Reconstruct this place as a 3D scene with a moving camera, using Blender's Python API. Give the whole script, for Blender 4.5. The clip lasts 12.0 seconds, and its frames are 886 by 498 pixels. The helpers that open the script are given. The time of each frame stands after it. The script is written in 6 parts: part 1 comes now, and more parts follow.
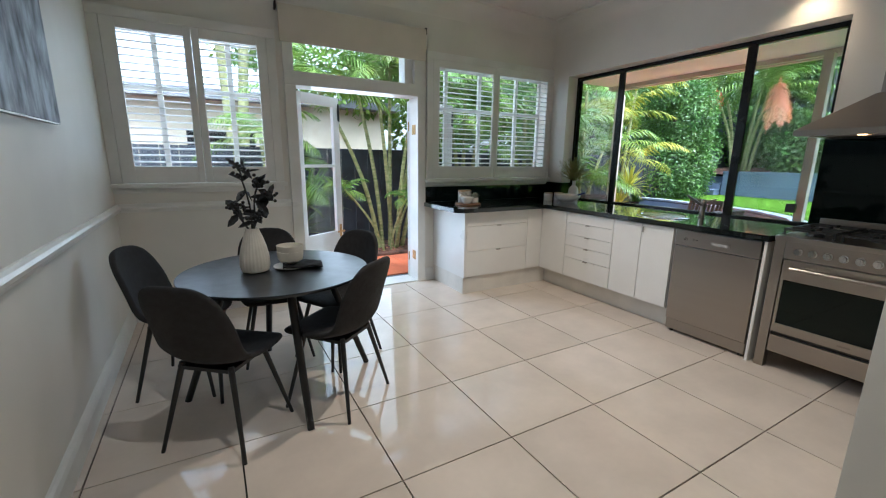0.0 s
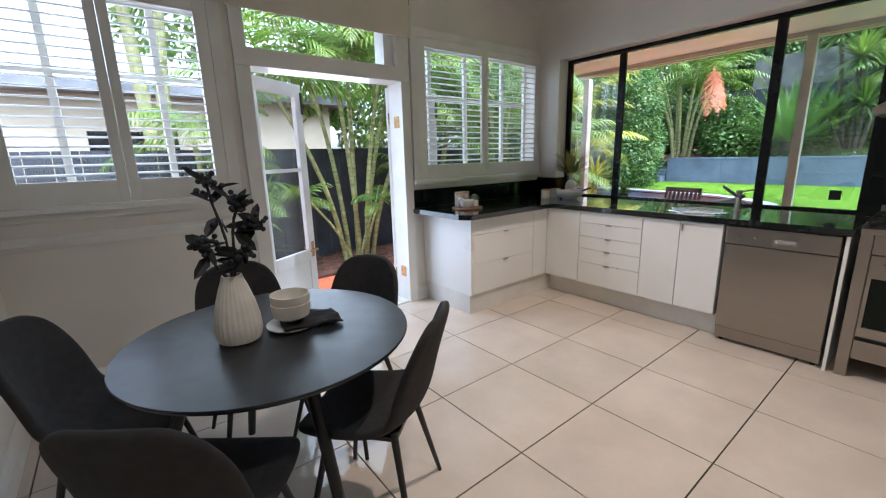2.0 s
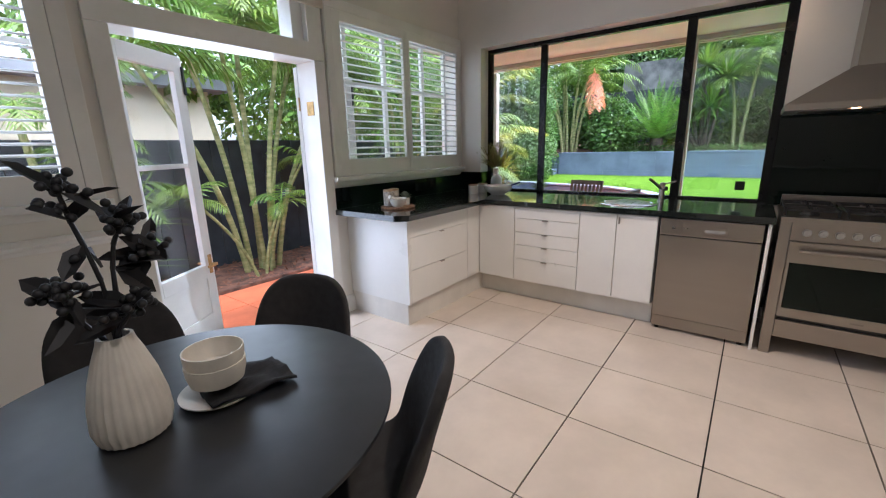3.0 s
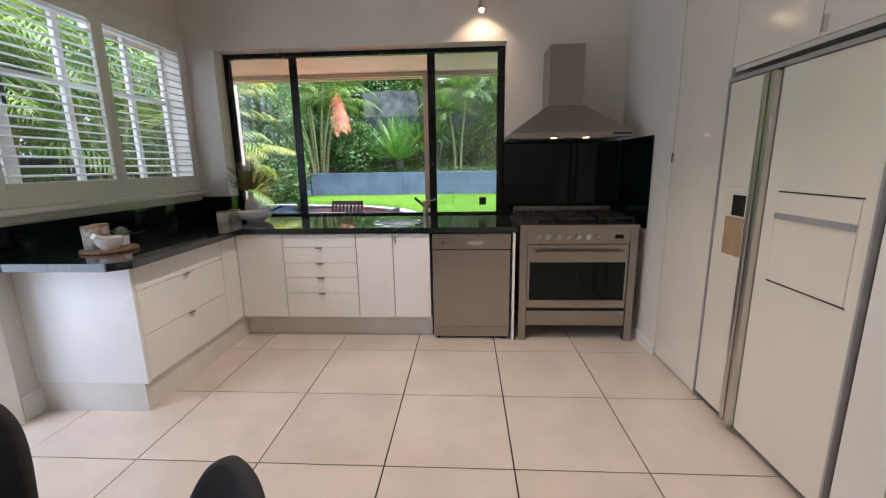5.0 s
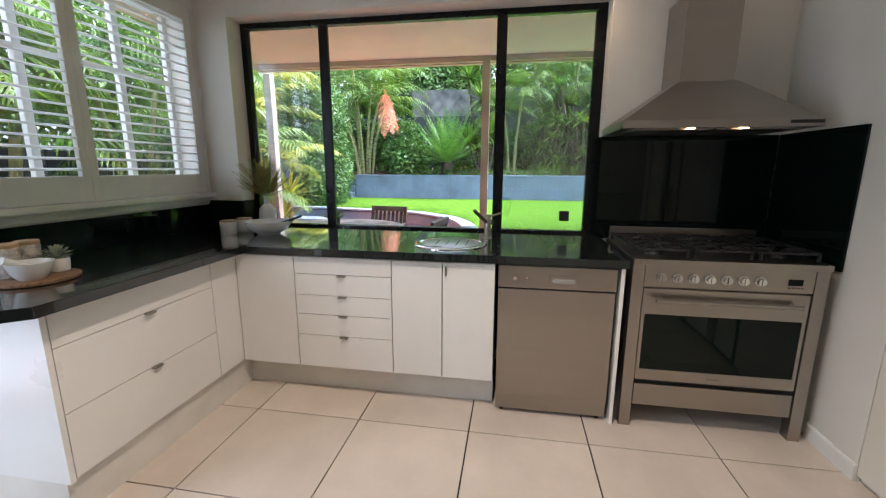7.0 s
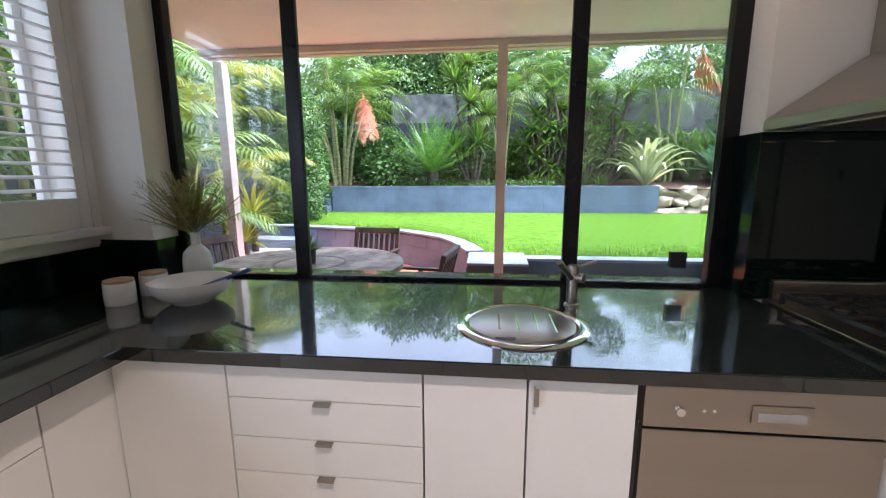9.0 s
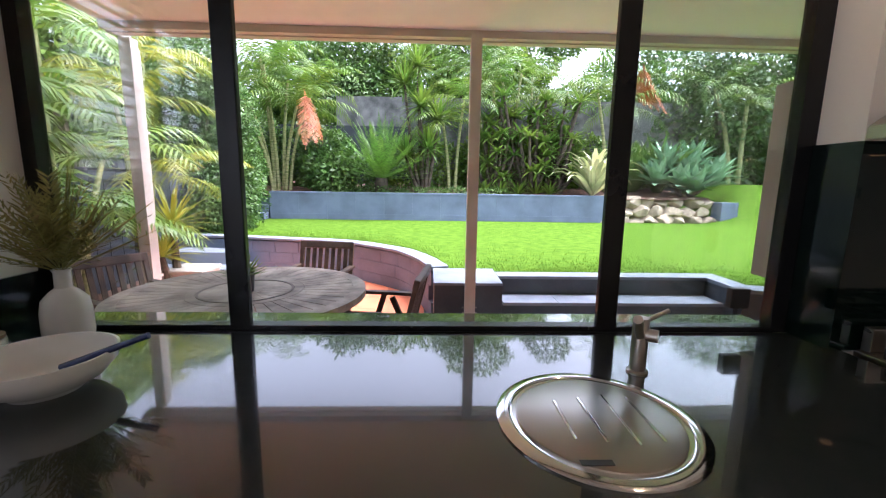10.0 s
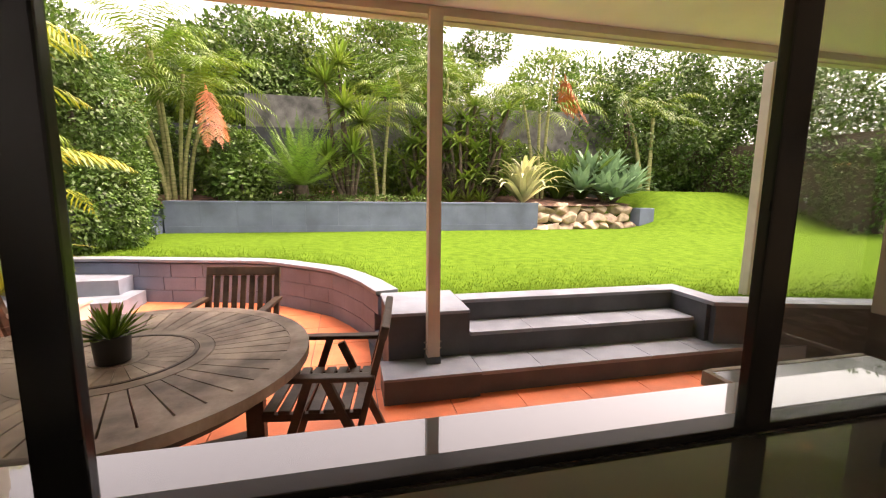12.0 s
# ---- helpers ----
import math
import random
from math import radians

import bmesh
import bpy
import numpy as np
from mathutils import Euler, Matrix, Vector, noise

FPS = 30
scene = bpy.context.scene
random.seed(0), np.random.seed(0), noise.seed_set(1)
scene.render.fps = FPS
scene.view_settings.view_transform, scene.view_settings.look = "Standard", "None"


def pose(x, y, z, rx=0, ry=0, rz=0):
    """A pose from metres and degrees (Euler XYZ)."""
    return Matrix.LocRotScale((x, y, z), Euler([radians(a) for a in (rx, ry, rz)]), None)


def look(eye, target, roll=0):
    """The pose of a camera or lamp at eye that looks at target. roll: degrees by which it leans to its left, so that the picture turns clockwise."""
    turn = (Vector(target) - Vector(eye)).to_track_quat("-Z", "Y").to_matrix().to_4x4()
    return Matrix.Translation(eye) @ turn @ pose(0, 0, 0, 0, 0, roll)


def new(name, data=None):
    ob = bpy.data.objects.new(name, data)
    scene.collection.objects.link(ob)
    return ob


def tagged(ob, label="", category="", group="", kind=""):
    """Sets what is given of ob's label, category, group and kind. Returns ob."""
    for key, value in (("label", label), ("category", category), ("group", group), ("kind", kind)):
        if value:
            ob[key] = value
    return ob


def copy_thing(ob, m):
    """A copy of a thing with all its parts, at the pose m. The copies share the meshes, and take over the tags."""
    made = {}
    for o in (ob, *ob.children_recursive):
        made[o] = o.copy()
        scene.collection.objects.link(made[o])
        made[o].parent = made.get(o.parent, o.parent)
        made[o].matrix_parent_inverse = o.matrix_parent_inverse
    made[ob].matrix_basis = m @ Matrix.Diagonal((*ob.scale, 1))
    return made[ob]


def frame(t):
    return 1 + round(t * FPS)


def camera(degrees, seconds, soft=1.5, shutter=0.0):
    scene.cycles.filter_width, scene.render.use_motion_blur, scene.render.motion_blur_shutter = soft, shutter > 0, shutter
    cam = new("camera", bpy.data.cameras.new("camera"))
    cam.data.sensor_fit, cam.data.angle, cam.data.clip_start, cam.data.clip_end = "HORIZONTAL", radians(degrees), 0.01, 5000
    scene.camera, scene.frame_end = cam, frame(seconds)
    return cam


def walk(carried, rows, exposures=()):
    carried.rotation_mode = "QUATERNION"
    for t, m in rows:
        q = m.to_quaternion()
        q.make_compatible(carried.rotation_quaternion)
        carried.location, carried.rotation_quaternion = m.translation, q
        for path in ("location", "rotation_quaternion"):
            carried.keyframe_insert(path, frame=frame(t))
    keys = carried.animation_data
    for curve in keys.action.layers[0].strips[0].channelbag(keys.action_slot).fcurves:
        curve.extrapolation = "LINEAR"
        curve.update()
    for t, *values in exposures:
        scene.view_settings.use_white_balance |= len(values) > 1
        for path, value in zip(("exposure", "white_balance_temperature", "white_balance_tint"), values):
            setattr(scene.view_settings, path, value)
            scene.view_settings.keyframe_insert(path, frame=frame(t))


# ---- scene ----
cam = camera(94.7, 12.0, soft=1.15)
PATH = [
    (0, (-0.003, 0.001, 1.373), (0.962, 1.7, 0.947), 0.7),
    (0.5, (-0.035, 0.193, 1.372), (0.9, 1.914, 0.967), 0.5),
    (1, (-0.027, 0.407, 1.377), (0.935, 2.119, 1.0), 0.5),
    (1.5, (-0.038, 0.645, 1.392), (1.025, 2.293, 0.997), -0.3),
    (2, (-0.098, 0.915, 1.383), (1.112, 2.445, 0.939), -1.5),
    (2.5, (-0.108, 1.164, 1.372), (1.252, 2.552, 0.901), -1.6),
    (3, (-0.046, 1.395, 1.376), (1.502, 2.567, 0.896), -1.3),
    (3.5, (0.036, 1.543, 1.368), (1.806, 2.35, 0.905), -1.4),
    (3.7, (0.061, 1.571, 1.368), (1.904, 2.202, 0.913), -1.7),
    (5.3, (0.273, 1.625, 1.369), (2.229, 1.73, 0.966), -0.8),
    (5.5, (0.359, 1.625, 1.379), (2.313, 1.775, 0.981), -0.6),
    (6, (0.572, 1.659, 1.37), (2.519, 1.89, 0.975), -0.0),
    (6.5, (0.817, 1.756, 1.38), (2.757, 2.039, 0.986), 0.1),
    (7, (1.111, 1.831, 1.353), (3.046, 2.156, 0.964), 0.2),
    (8.8, (2.067, 2.264, 1.379), (4.022, 2.502, 1.027), -0.3),
    (9, (2.183, 2.305, 1.389), (4.141, 2.516, 1.042), -0.2),
    (9.5, (2.43, 2.432, 1.392), (4.399, 2.53, 1.055), 0.4),
    (10, (2.69, 2.551, 1.409), (4.663, 2.482, 1.091), 0.9),
    (10.5, (2.941, 2.589, 1.425), (4.916, 2.451, 1.139), 0.2),
    (11, (3.14, 2.646, 1.431), (5.117, 2.494, 1.171), -0.2),
    (11.5, (3.273, 2.75, 1.423), (5.241, 2.511, 1.159), -0.7),
    (12, (3.39, 2.778, 1.413), (5.318, 2.325, 1.134), 0.7),
]
walk(cam, [(t, look(eye, target, roll)) for t, eye, target, roll in PATH],
     [(0, 2.5, 5050, 5), (3.5, 2.62, 5350, 15), (5.5, 2.58, 5400, 15), (7, 2.72, 5350, 11), (9.5, 2.65, 5250, 19), (10.5, 2.43, 6450, 22), (12, 2.30, 8100, 26)])

# ---- light ----
world = bpy.data.worlds.new("sky")
scene.world = world
world.use_nodes = True
wt = world.node_tree
sky = wt.nodes.new("ShaderNodeTexSky")
sky.sky_type, sky.sun_disc = "NISHITA", False
SUN_EL, SUN_AZ = 68, 176
sky.sun_elevation, sky.sun_rotation = radians(SUN_EL), radians(SUN_AZ)
sky.air_density, sky.dust_density, sky.ozone_density = 1.0, 4.0, 0.6
pale = wt.nodes.new("ShaderNodeHueSaturation")
pale.inputs["Saturation"].default_value = 0.3
wt.links.new(sky.outputs[0], pale.inputs["Color"])
wt.links.new(pale.outputs[0], wt.nodes["Background"].inputs[0])
wt.nodes["Background"].inputs[1].default_value = 0.15
sun = new("sun", bpy.data.lights.new("sun", "SUN"))
sun.data.energy, sun.data.angle, sun.data.color = 1.5, radians(40), (1, 0.95, 0.88)
az = radians(SUN_AZ)
sun.matrix_world = look((math.sin(az) * 30, math.cos(az) * 30, 30 * math.tan(radians(SUN_EL))), (0, 0, 0))


def window_light(name, eye, target, sx, sy, power):
    ob = new(name, bpy.data.lights.new(name, "AREA"))
    ob.data.shape, ob.data.size, ob.data.size_y, ob.data.energy = "RECTANGLE", sx, sy, power
    ob.data.color = (0.93, 0.97, 1.0)
    ob.matrix_world = look(eye, target)
    return ob


window_light("door_daylight", (1.37, 4.36, 1.2), (1.37, 3.0, 1.1), 0.85, 2.1, 2.8)
window_light("shutter_daylight", (-0.05, 4.36, 1.8), (-0.05, 3.0, 1.6), 1.0, 1.1, 1.5)
window_light("shutter_daylight", (3.0, 4.36, 1.8), (3.0, 3.0, 1.6), 1.5, 1.1, 1.0)


def spot(name, eye, target, power, angle, size=0.03, color=(1, 0.66, 0.36)):
    ob = new(name, bpy.data.lights.new(name, "SPOT"))
    ob.data.energy, ob.data.spot_size, ob.data.spot_blend, ob.data.shadow_soft_size, ob.data.color = power, radians(angle), 0.8, size, color
    ob.matrix_world = look(eye, target)
    return ob


spot("ceiling_spot_and_fill", (2.0, 2.0, 2.93), (2.05, 2.0, 0), 27, 105, color=(1, 0.76, 0.52))
# unseen fill lamp without a fitting, added to brighten the left walls
spot("ceiling_spot_and_fill", (0.5, 0.9, 2.93), (0.3, 1.2, 0), 11, 130, color=(1, 0.84, 0.66))
spot("wall_spot", (3.70, 1.5, 2.56), (3.95, 1.5, 2.2), 7, 120)
for yy in (0.725, 0.965):
    spot("hood_spot", (3.50, yy, 1.565), (3.5, yy, 0), 1.2, 130)


# ---- materials ----
def mat(name, color, rough=0.5, metal=0.0, vary=0.08, scale=6.0, fine=80.0, bump=0.02, color2=None, per_object=0.0,
        stretch=(1, 1, 1), coat=0.0, island=0.0, spec=0.5, trans=0.0, deep=0.002, coat_rough=0.07, coat_ior=1.6):
    m = bpy.data.materials.new(name)
    m.use_nodes = True
    nt = m.node_tree
    nd, ln = nt.nodes, nt.links.new
    b = nd["Principled BSDF"]
    tc = nd.new("ShaderNodeTexCoord")
    mp = nd.new("ShaderNodeMapping")
    mp.inputs["Scale"].default_value = stretch
    geo = nd.new("ShaderNodeNewGeometry")
    ln(geo.outputs["Position"], mp.inputs[0])
    n1, n2 = nd.new("ShaderNodeTexNoise"), nd.new("ShaderNodeTexNoise")
    n1.inputs["Scale"].default_value, n1.inputs["Detail"].default_value = scale, 5
    n2.inputs["Scale"].default_value, n2.inputs["Detail"].default_value = fine, 3
    ln(mp.outputs[0], n1.inputs[0])
    ln(mp.outputs[0], n2.inputs[0])
    mix = nd.new("ShaderNodeMix")
    mix.data_type = "RGBA"
    c = Vector(color)
    c2 = Vector(color2) if color2 else c * (1 - 2.2 * vary)
    mix.inputs[6].default_value = (*(c * (1 + vary)), 1)
    mix.inputs[7].default_value = (*c2, 1)
    ramp = nd.new("ShaderNodeMapRange")
    ramp.inputs[1].default_value, ramp.inputs[2].default_value = 0.35, 0.68
    ln(n1.outputs[0], ramp.inputs[0])
    ln(ramp.outputs[0], mix.inputs[0])
    out = mix.outputs[2]
    hsv = nd.new("ShaderNodeHueSaturation")
    val = nd.new("ShaderNodeMath")
    val.operation = "MULTIPLY_ADD"
    val.inputs[1].default_value, val.inputs[2].default_value = vary * 1.5, 1 - vary * 0.75
    ln(n2.outputs[0], val.inputs[0])
    v = val.outputs[0]
    for amount, src in ((per_object, "object"), (island, "island")):
        if amount:
            if src == "object":
                o = nd.new("ShaderNodeObjectInfo").outputs["Random"]
            else:
                o = geo.outputs["Random Per Island"]
            k = nd.new("ShaderNodeMath")
            k.operation = "MULTIPLY_ADD"
            k.inputs[1].default_value, k.inputs[2].default_value = amount, 1 - amount / 2
            ln(o, k.inputs[0])
            k2 = nd.new("ShaderNodeMath")
            k2.operation = "MULTIPLY"
            ln(k.outputs[0], k2.inputs[0])
            ln(v, k2.inputs[1])
            v = k2.outputs[0]
    ln(v, hsv.inputs["Value"])
    ln(out, hsv.inputs["Color"])
    ln(hsv.outputs[0], b.inputs["Base Color"])
    rr = nd.new("ShaderNodeMapRange")
    rr.inputs[3].default_value, rr.inputs[4].default_value = max(0.02, rough * 0.8), min(1, rough * 1.2)
    ln(n1.outputs[0], rr.inputs[0])
    ln(rr.outputs[0], b.inputs["Roughness"])
    b.inputs["Metallic"].default_value = metal
    b.inputs["Specular IOR Level"].default_value = spec
    if coat:
        b.inputs["Coat Weight"].default_value = coat
        b.inputs["Coat Roughness"].default_value = coat_rough
        b.inputs["Coat IOR"].default_value = coat_ior
    if bump:
        bp = nd.new("ShaderNodeBump")
        bp.inputs["Strength"].default_value, bp.inputs["Distance"].default_value = min(1, bump * 10), deep
        ln(n2.outputs[0], bp.inputs["Height"])
        ln(bp.outputs[0], b.inputs["Normal"])
    if trans:
        tr = nd.new("ShaderNodeBsdfTranslucent")
        ln(hsv.outputs[0], tr.inputs[0])
        ms = nd.new("ShaderNodeMixShader")
        ms.inputs[0].default_value = trans
        ln(b.outputs[0], ms.inputs[1])
        ln(tr.outputs[0], ms.inputs[2])
        ln(ms.outputs[0], nd["Material Output"].inputs[0])
    return m


def glow(name, color, strength):
    m = bpy.data.materials.new(name)
    m.use_nodes = True
    b = m.node_tree.nodes["Principled BSDF"]
    b.inputs["Base Color"].default_value = (*color, 1)
    b.inputs["Emission Color"].default_value = (*color, 1)
    b.inputs["Emission Strength"].default_value = strength
    return m


def glass_mat(name, tint=(1, 1, 1), amount=0.04):
    m = bpy.data.materials.new(name)
    m.use_nodes = True
    nd, ln = m.node_tree.nodes, m.node_tree.links.new
    nd.remove(nd["Principled BSDF"])
    t, g, mx, fr = (nd.new("ShaderNodeBsdfTransparent"), nd.new("ShaderNodeBsdfGlossy"), nd.new("ShaderNodeMixShader"), nd.new("ShaderNodeLayerWeight"))
    t.inputs[0].default_value = (*tint, 1)
    g.inputs["Roughness"].default_value = 0.0
    fr.inputs[0].default_value = 0.5
    pw_, ma = nd.new("ShaderNodeMath"), nd.new("ShaderNodeMath")
    pw_.operation, ma.operation = "POWER", "MULTIPLY_ADD"
    pw_.inputs[1].default_value, ma.inputs[1].default_value, ma.inputs[2].default_value = 5, 0.95, amount
    ln(fr.outputs["Facing"], pw_.inputs[0])
    ln(pw_.outputs[0], ma.inputs[0])
    ln(ma.outputs[0], mx.inputs[0])
    ln(t.outputs[0], mx.inputs[1])
    ln(g.outputs[0], mx.inputs[2])
    ln(mx.outputs[0], nd["Material Output"].inputs[0])
    return m


M_WALL = mat("cream_wall_paint", (0.76, 0.73, 0.665), 0.55, vary=0.03, scale=1.5, fine=220, bump=0.01)
M_CEIL = mat("ceiling_paint", (0.78, 0.75, 0.69), 0.7, vary=0.02, scale=1.2, fine=150, bump=0.01)
M_TRIM = mat("gloss_trim_paint", (0.78, 0.77, 0.73), 0.30, vary=0.03, scale=5, fine=60, bump=0.001)
M_SHUT = mat("shutter_paint", (0.80, 0.79, 0.75), 0.35, vary=0.02, scale=5, fine=90, bump=0.003)
M_TILE = mat("polished_cream_tile", (0.67, 0.585, 0.50), 0.06, vary=0.04, scale=3, fine=30, bump=0.0006, per_object=0.08)
M_GROUT = mat("dark_grout", (0.018, 0.016, 0.014), 0.9, vary=0.2, scale=20, fine=300, bump=0.05)
M_CAB = mat("white_cabinet_paint", (0.80, 0.79, 0.76), 0.30, vary=0.02, scale=2, fine=50, bump=0.002)
M_GLOSS = mat("glossy_white_laminate", (0.78, 0.74, 0.64), 0.08, vary=0.015, scale=2, fine=20, bump=0.001, coat=0.4)
M_KICK = mat("kick_board", (0.74, 0.71, 0.65), 0.4, vary=0.04, scale=5)
M_STONE = mat("black_stone", (0.007, 0.010, 0.010), 0.16, vary=0.25, scale=25, fine=500, bump=0.0, color2=(0.015, 0.017, 0.017), coat=1.0, spec=0.2, coat_rough=0.03)
# black stone with coat IOR raised to brighten the ledge's sky reflection
M_LEDGE = mat("high_sheen_stone", (0.010, 0.012, 0.013), 0.14, vary=0.25, scale=25, fine=500, bump=0.0, color2=(0.02, 0.021, 0.022), coat=1.0, spec=0.3, coat_rough=0.02, coat_ior=2.1)
M_BGLASS = mat("black_glass", (0.003, 0.0075, 0.0055), 0.05, vary=0.1, bump=0.0, spec=0.22)
M_STEEL = mat("brushed_steel", (0.38, 0.35, 0.315), 0.30, 1.0, vary=0.012, scale=4, fine=90, bump=0.0006, stretch=(1, 0.15, 3))
M_SATIN = mat("satin_aluminium", (0.62, 0.60, 0.56), 0.32, 1.0, vary=0.03, scale=6, fine=60, bump=0.001)
M_STEEL_D = mat("dark_steel", (0.30, 0.28, 0.26), 0.35, 1.0, vary=0.06, scale=8, fine=60, bump=0.006)
M_CHROME = mat("chrome", (0.72, 0.72, 0.72), 0.10, 1.0, vary=0.03, bump=0.0)
M_IRON = mat("cast_iron", (0.02, 0.02, 0.02), 0.45, vary=0.15, fine=200, bump=0.05)
M_FRAME = mat("black_aluminium", (0.008, 0.008, 0.008), 0.25, 0.0, vary=0.1, scale=9, bump=0.002, spec=0.3)
M_GLASS = glass_mat("window_glass")
M_TINT = glass_mat("tinted_window_glass", (0.95, 0.97, 0.96), 0.04)
M_BRASS = mat("worn_brass", (0.55, 0.36, 0.16), 0.4, 1.0, vary=0.15, scale=40, bump=0.02)
M_TABLE = mat("black_table_top", (0.018, 0.019, 0.021), 0.33, vary=0.1, scale=12, fine=250, bump=0.004)
M_BLACK = mat("black_metal", (0.012, 0.012, 0.012), 0.38, vary=0.1, bump=0.004)
M_FABRIC = mat("charcoal_fabric", (0.021, 0.0195, 0.0195), 0.95, vary=0.05, scale=30, fine=900, bump=0.06)
M_CERAMIC = mat("cream_ceramic", (0.62, 0.58, 0.50), 0.55, vary=0.05, scale=15, fine=150, bump=0.01)
M_WHITECER = mat("white_ceramic", (0.76, 0.75, 0.71), 0.25, vary=0.03, scale=10, bump=0.002)
M_FRIDGE = mat("fridge_white", (0.76, 0.71, 0.60), 0.12, vary=0.015, scale=2, bump=0.001, coat=0.3)
M_GREYPL = mat("grey_plastic", (0.33, 0.32, 0.31), 0.35, vary=0.05, scale=10, bump=0.003)
M_FABWHITE = mat("blind_fabric", (0.66, 0.60, 0.50), 0.9, vary=0.03, scale=3, fine=400, bump=0.02)
M_TERRA = mat("terracotta_paint", (0.64, 0.17, 0.075), 0.5, vary=0.12, scale=2.5, fine=60, bump=0.02, per_object=0.08)
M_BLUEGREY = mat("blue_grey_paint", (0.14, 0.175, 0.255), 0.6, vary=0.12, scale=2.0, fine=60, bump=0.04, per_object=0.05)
M_GREYTOP = mat("pale_grey_finish", (0.21, 0.235, 0.285), 0.55, vary=0.12, scale=3, fine=80, bump=0.03, per_object=0.04)
M_DARKGREY = mat("dark_grey_finish", (0.070, 0.078, 0.092), 0.6, vary=0.15, scale=2.5, fine=60, bump=0.04)
M_FENCE = mat("charcoal_fence", (0.028, 0.034, 0.044), 0.6, vary=0.2, scale=3, fine=50, bump=0.04, per_object=0.1)
M_POST = mat("cream_post_paint", (0.55, 0.50, 0.44), 0.5, vary=0.05, scale=4)
M_SOFFIT = mat("soffit_paint", (0.80, 0.79, 0.79), 0.7, vary=0.03, scale=1.5)
M_LAWN = mat("lawn_turf", (0.078, 0.142, 0.014), 0.95, vary=0.16, scale=7, fine=45, bump=0.25, color2=(0.056, 0.116, 0.011), spec=0.02, deep=0.02)
M_GRASS = mat("grass_blade", (0.105, 0.185, 0.02), 0.9, vary=0.08, scale=1.3, bump=0, color2=(0.09, 0.16, 0.02), island=0.2, trans=0.5, spec=0.05)
M_SOIL = mat("mulch_soil", (0.15, 0.07, 0.045), 0.95, vary=0.3, scale=8, fine=60, bump=0.4, color2=(0.03, 0.02, 0.015))
M_GREYWALL = mat("weathered_render", (0.13, 0.13, 0.125), 0.9, vary=0.35, scale=2.2, fine=25, bump=0.1, color2=(0.045, 0.05, 0.045))
M_TEAK = mat("weathered_teak", (0.31, 0.25, 0.20), 0.5, vary=0.2, scale=6, fine=50, bump=0.06, color2=(0.12, 0.09, 0.07), per_object=0.25, stretch=(1, 1, 1))
M_DTEAK = mat("dark_oiled_wood", (0.075, 0.045, 0.03), 0.45, vary=0.25, scale=8, fine=60, bump=0.05, color2=(0.03, 0.018, 0.012), per_object=0.2)
M_SAND = mat("sandstone", (0.44, 0.35, 0.25), 0.85, vary=0.2, scale=5, fine=40, bump=0.2, color2=(0.24, 0.18, 0.13), per_object=0.4)


def leafm(name, c, c2, tr=0.35, isl=0.5, rough=0.45):
    return mat(name, c, rough, vary=0.12, scale=1.5, bump=0, color2=c2, island=isl, trans=tr)


M_PALM = leafm("palm_leaf", (0.085, 0.175, 0.02), (0.16, 0.22, 0.025))
M_PALMD = leafm("palm_leaf_dark", (0.06, 0.135, 0.022), (0.11, 0.17, 0.028))
M_LEAF = leafm("hedge_leaf", (0.05, 0.12, 0.02), (0.10, 0.17, 0.028), 0.3, 0.8)
M_LEAFB = leafm("broad_leaf", (0.085, 0.18, 0.025), (0.17, 0.24, 0.03), 0.35, 0.8)
M_CYCAD = leafm("cycad_leaf", (0.075, 0.18, 0.02), (0.16, 0.26, 0.04), 0.2, 0.9)
M_YELLOW = leafm("yellowing_leaf", (0.30, 0.29, 0.03), (0.17, 0.23, 0.025), 0.4)
M_DEAD = leafm("dead_frond", (0.50, 0.11, 0.035), (0.42, 0.15, 0.05), 0.2)
M_AGAVE = leafm("blue_green_agave", (0.20, 0.33, 0.19), (0.15, 0.27, 0.15), 0.15, 0.4)
M_AGAVEV = leafm("variegated_agave", (0.66, 0.62, 0.36), (0.22, 0.30, 0.12), 0.1, 0.9)
M_TRUNK = mat("palm_trunk", (0.30, 0.29, 0.13), 0.7, vary=0.2, scale=6, fine=50, bump=0.1, color2=(0.16, 0.19, 0.06), stretch=(1, 1, 4))
M_BARK = mat("bark", (0.10, 0.075, 0.055), 0.9, vary=0.3, scale=10, fine=60, bump=0.2)
M_BLACKLEAF = mat("black_dried_leaf", (0.008, 0.008, 0.009), 0.55, vary=0.2, bump=0.01)
M_BEIGEWALL = mat("neighbour_render", (0.62, 0.55, 0.40), 0.8, vary=0.05, scale=1.5)
M_ROOF = mat("grey_roof", (0.20, 0.21, 0.23), 0.6, vary=0.1, scale=4)


# ---- builders ----
def bx(bm, x0, y0, z0, x1, y1, z1, bevel=0.0):
    r = bmesh.ops.create_cube(bm, size=1, matrix=Matrix.LocRotScale(((x0 + x1) / 2, (y0 + y1) / 2, (z0 + z1) / 2), None,
                                                                   (abs(x1 - x0), abs(y1 - y0), abs(z1 - z0))))
    if bevel:
        es = list({e for v in r["verts"] for e in v.link_edges})
        bmesh.ops.bevel(bm, geom=es, offset=bevel, segments=2, affect="EDGES", profile=0.7)
    return r["verts"]


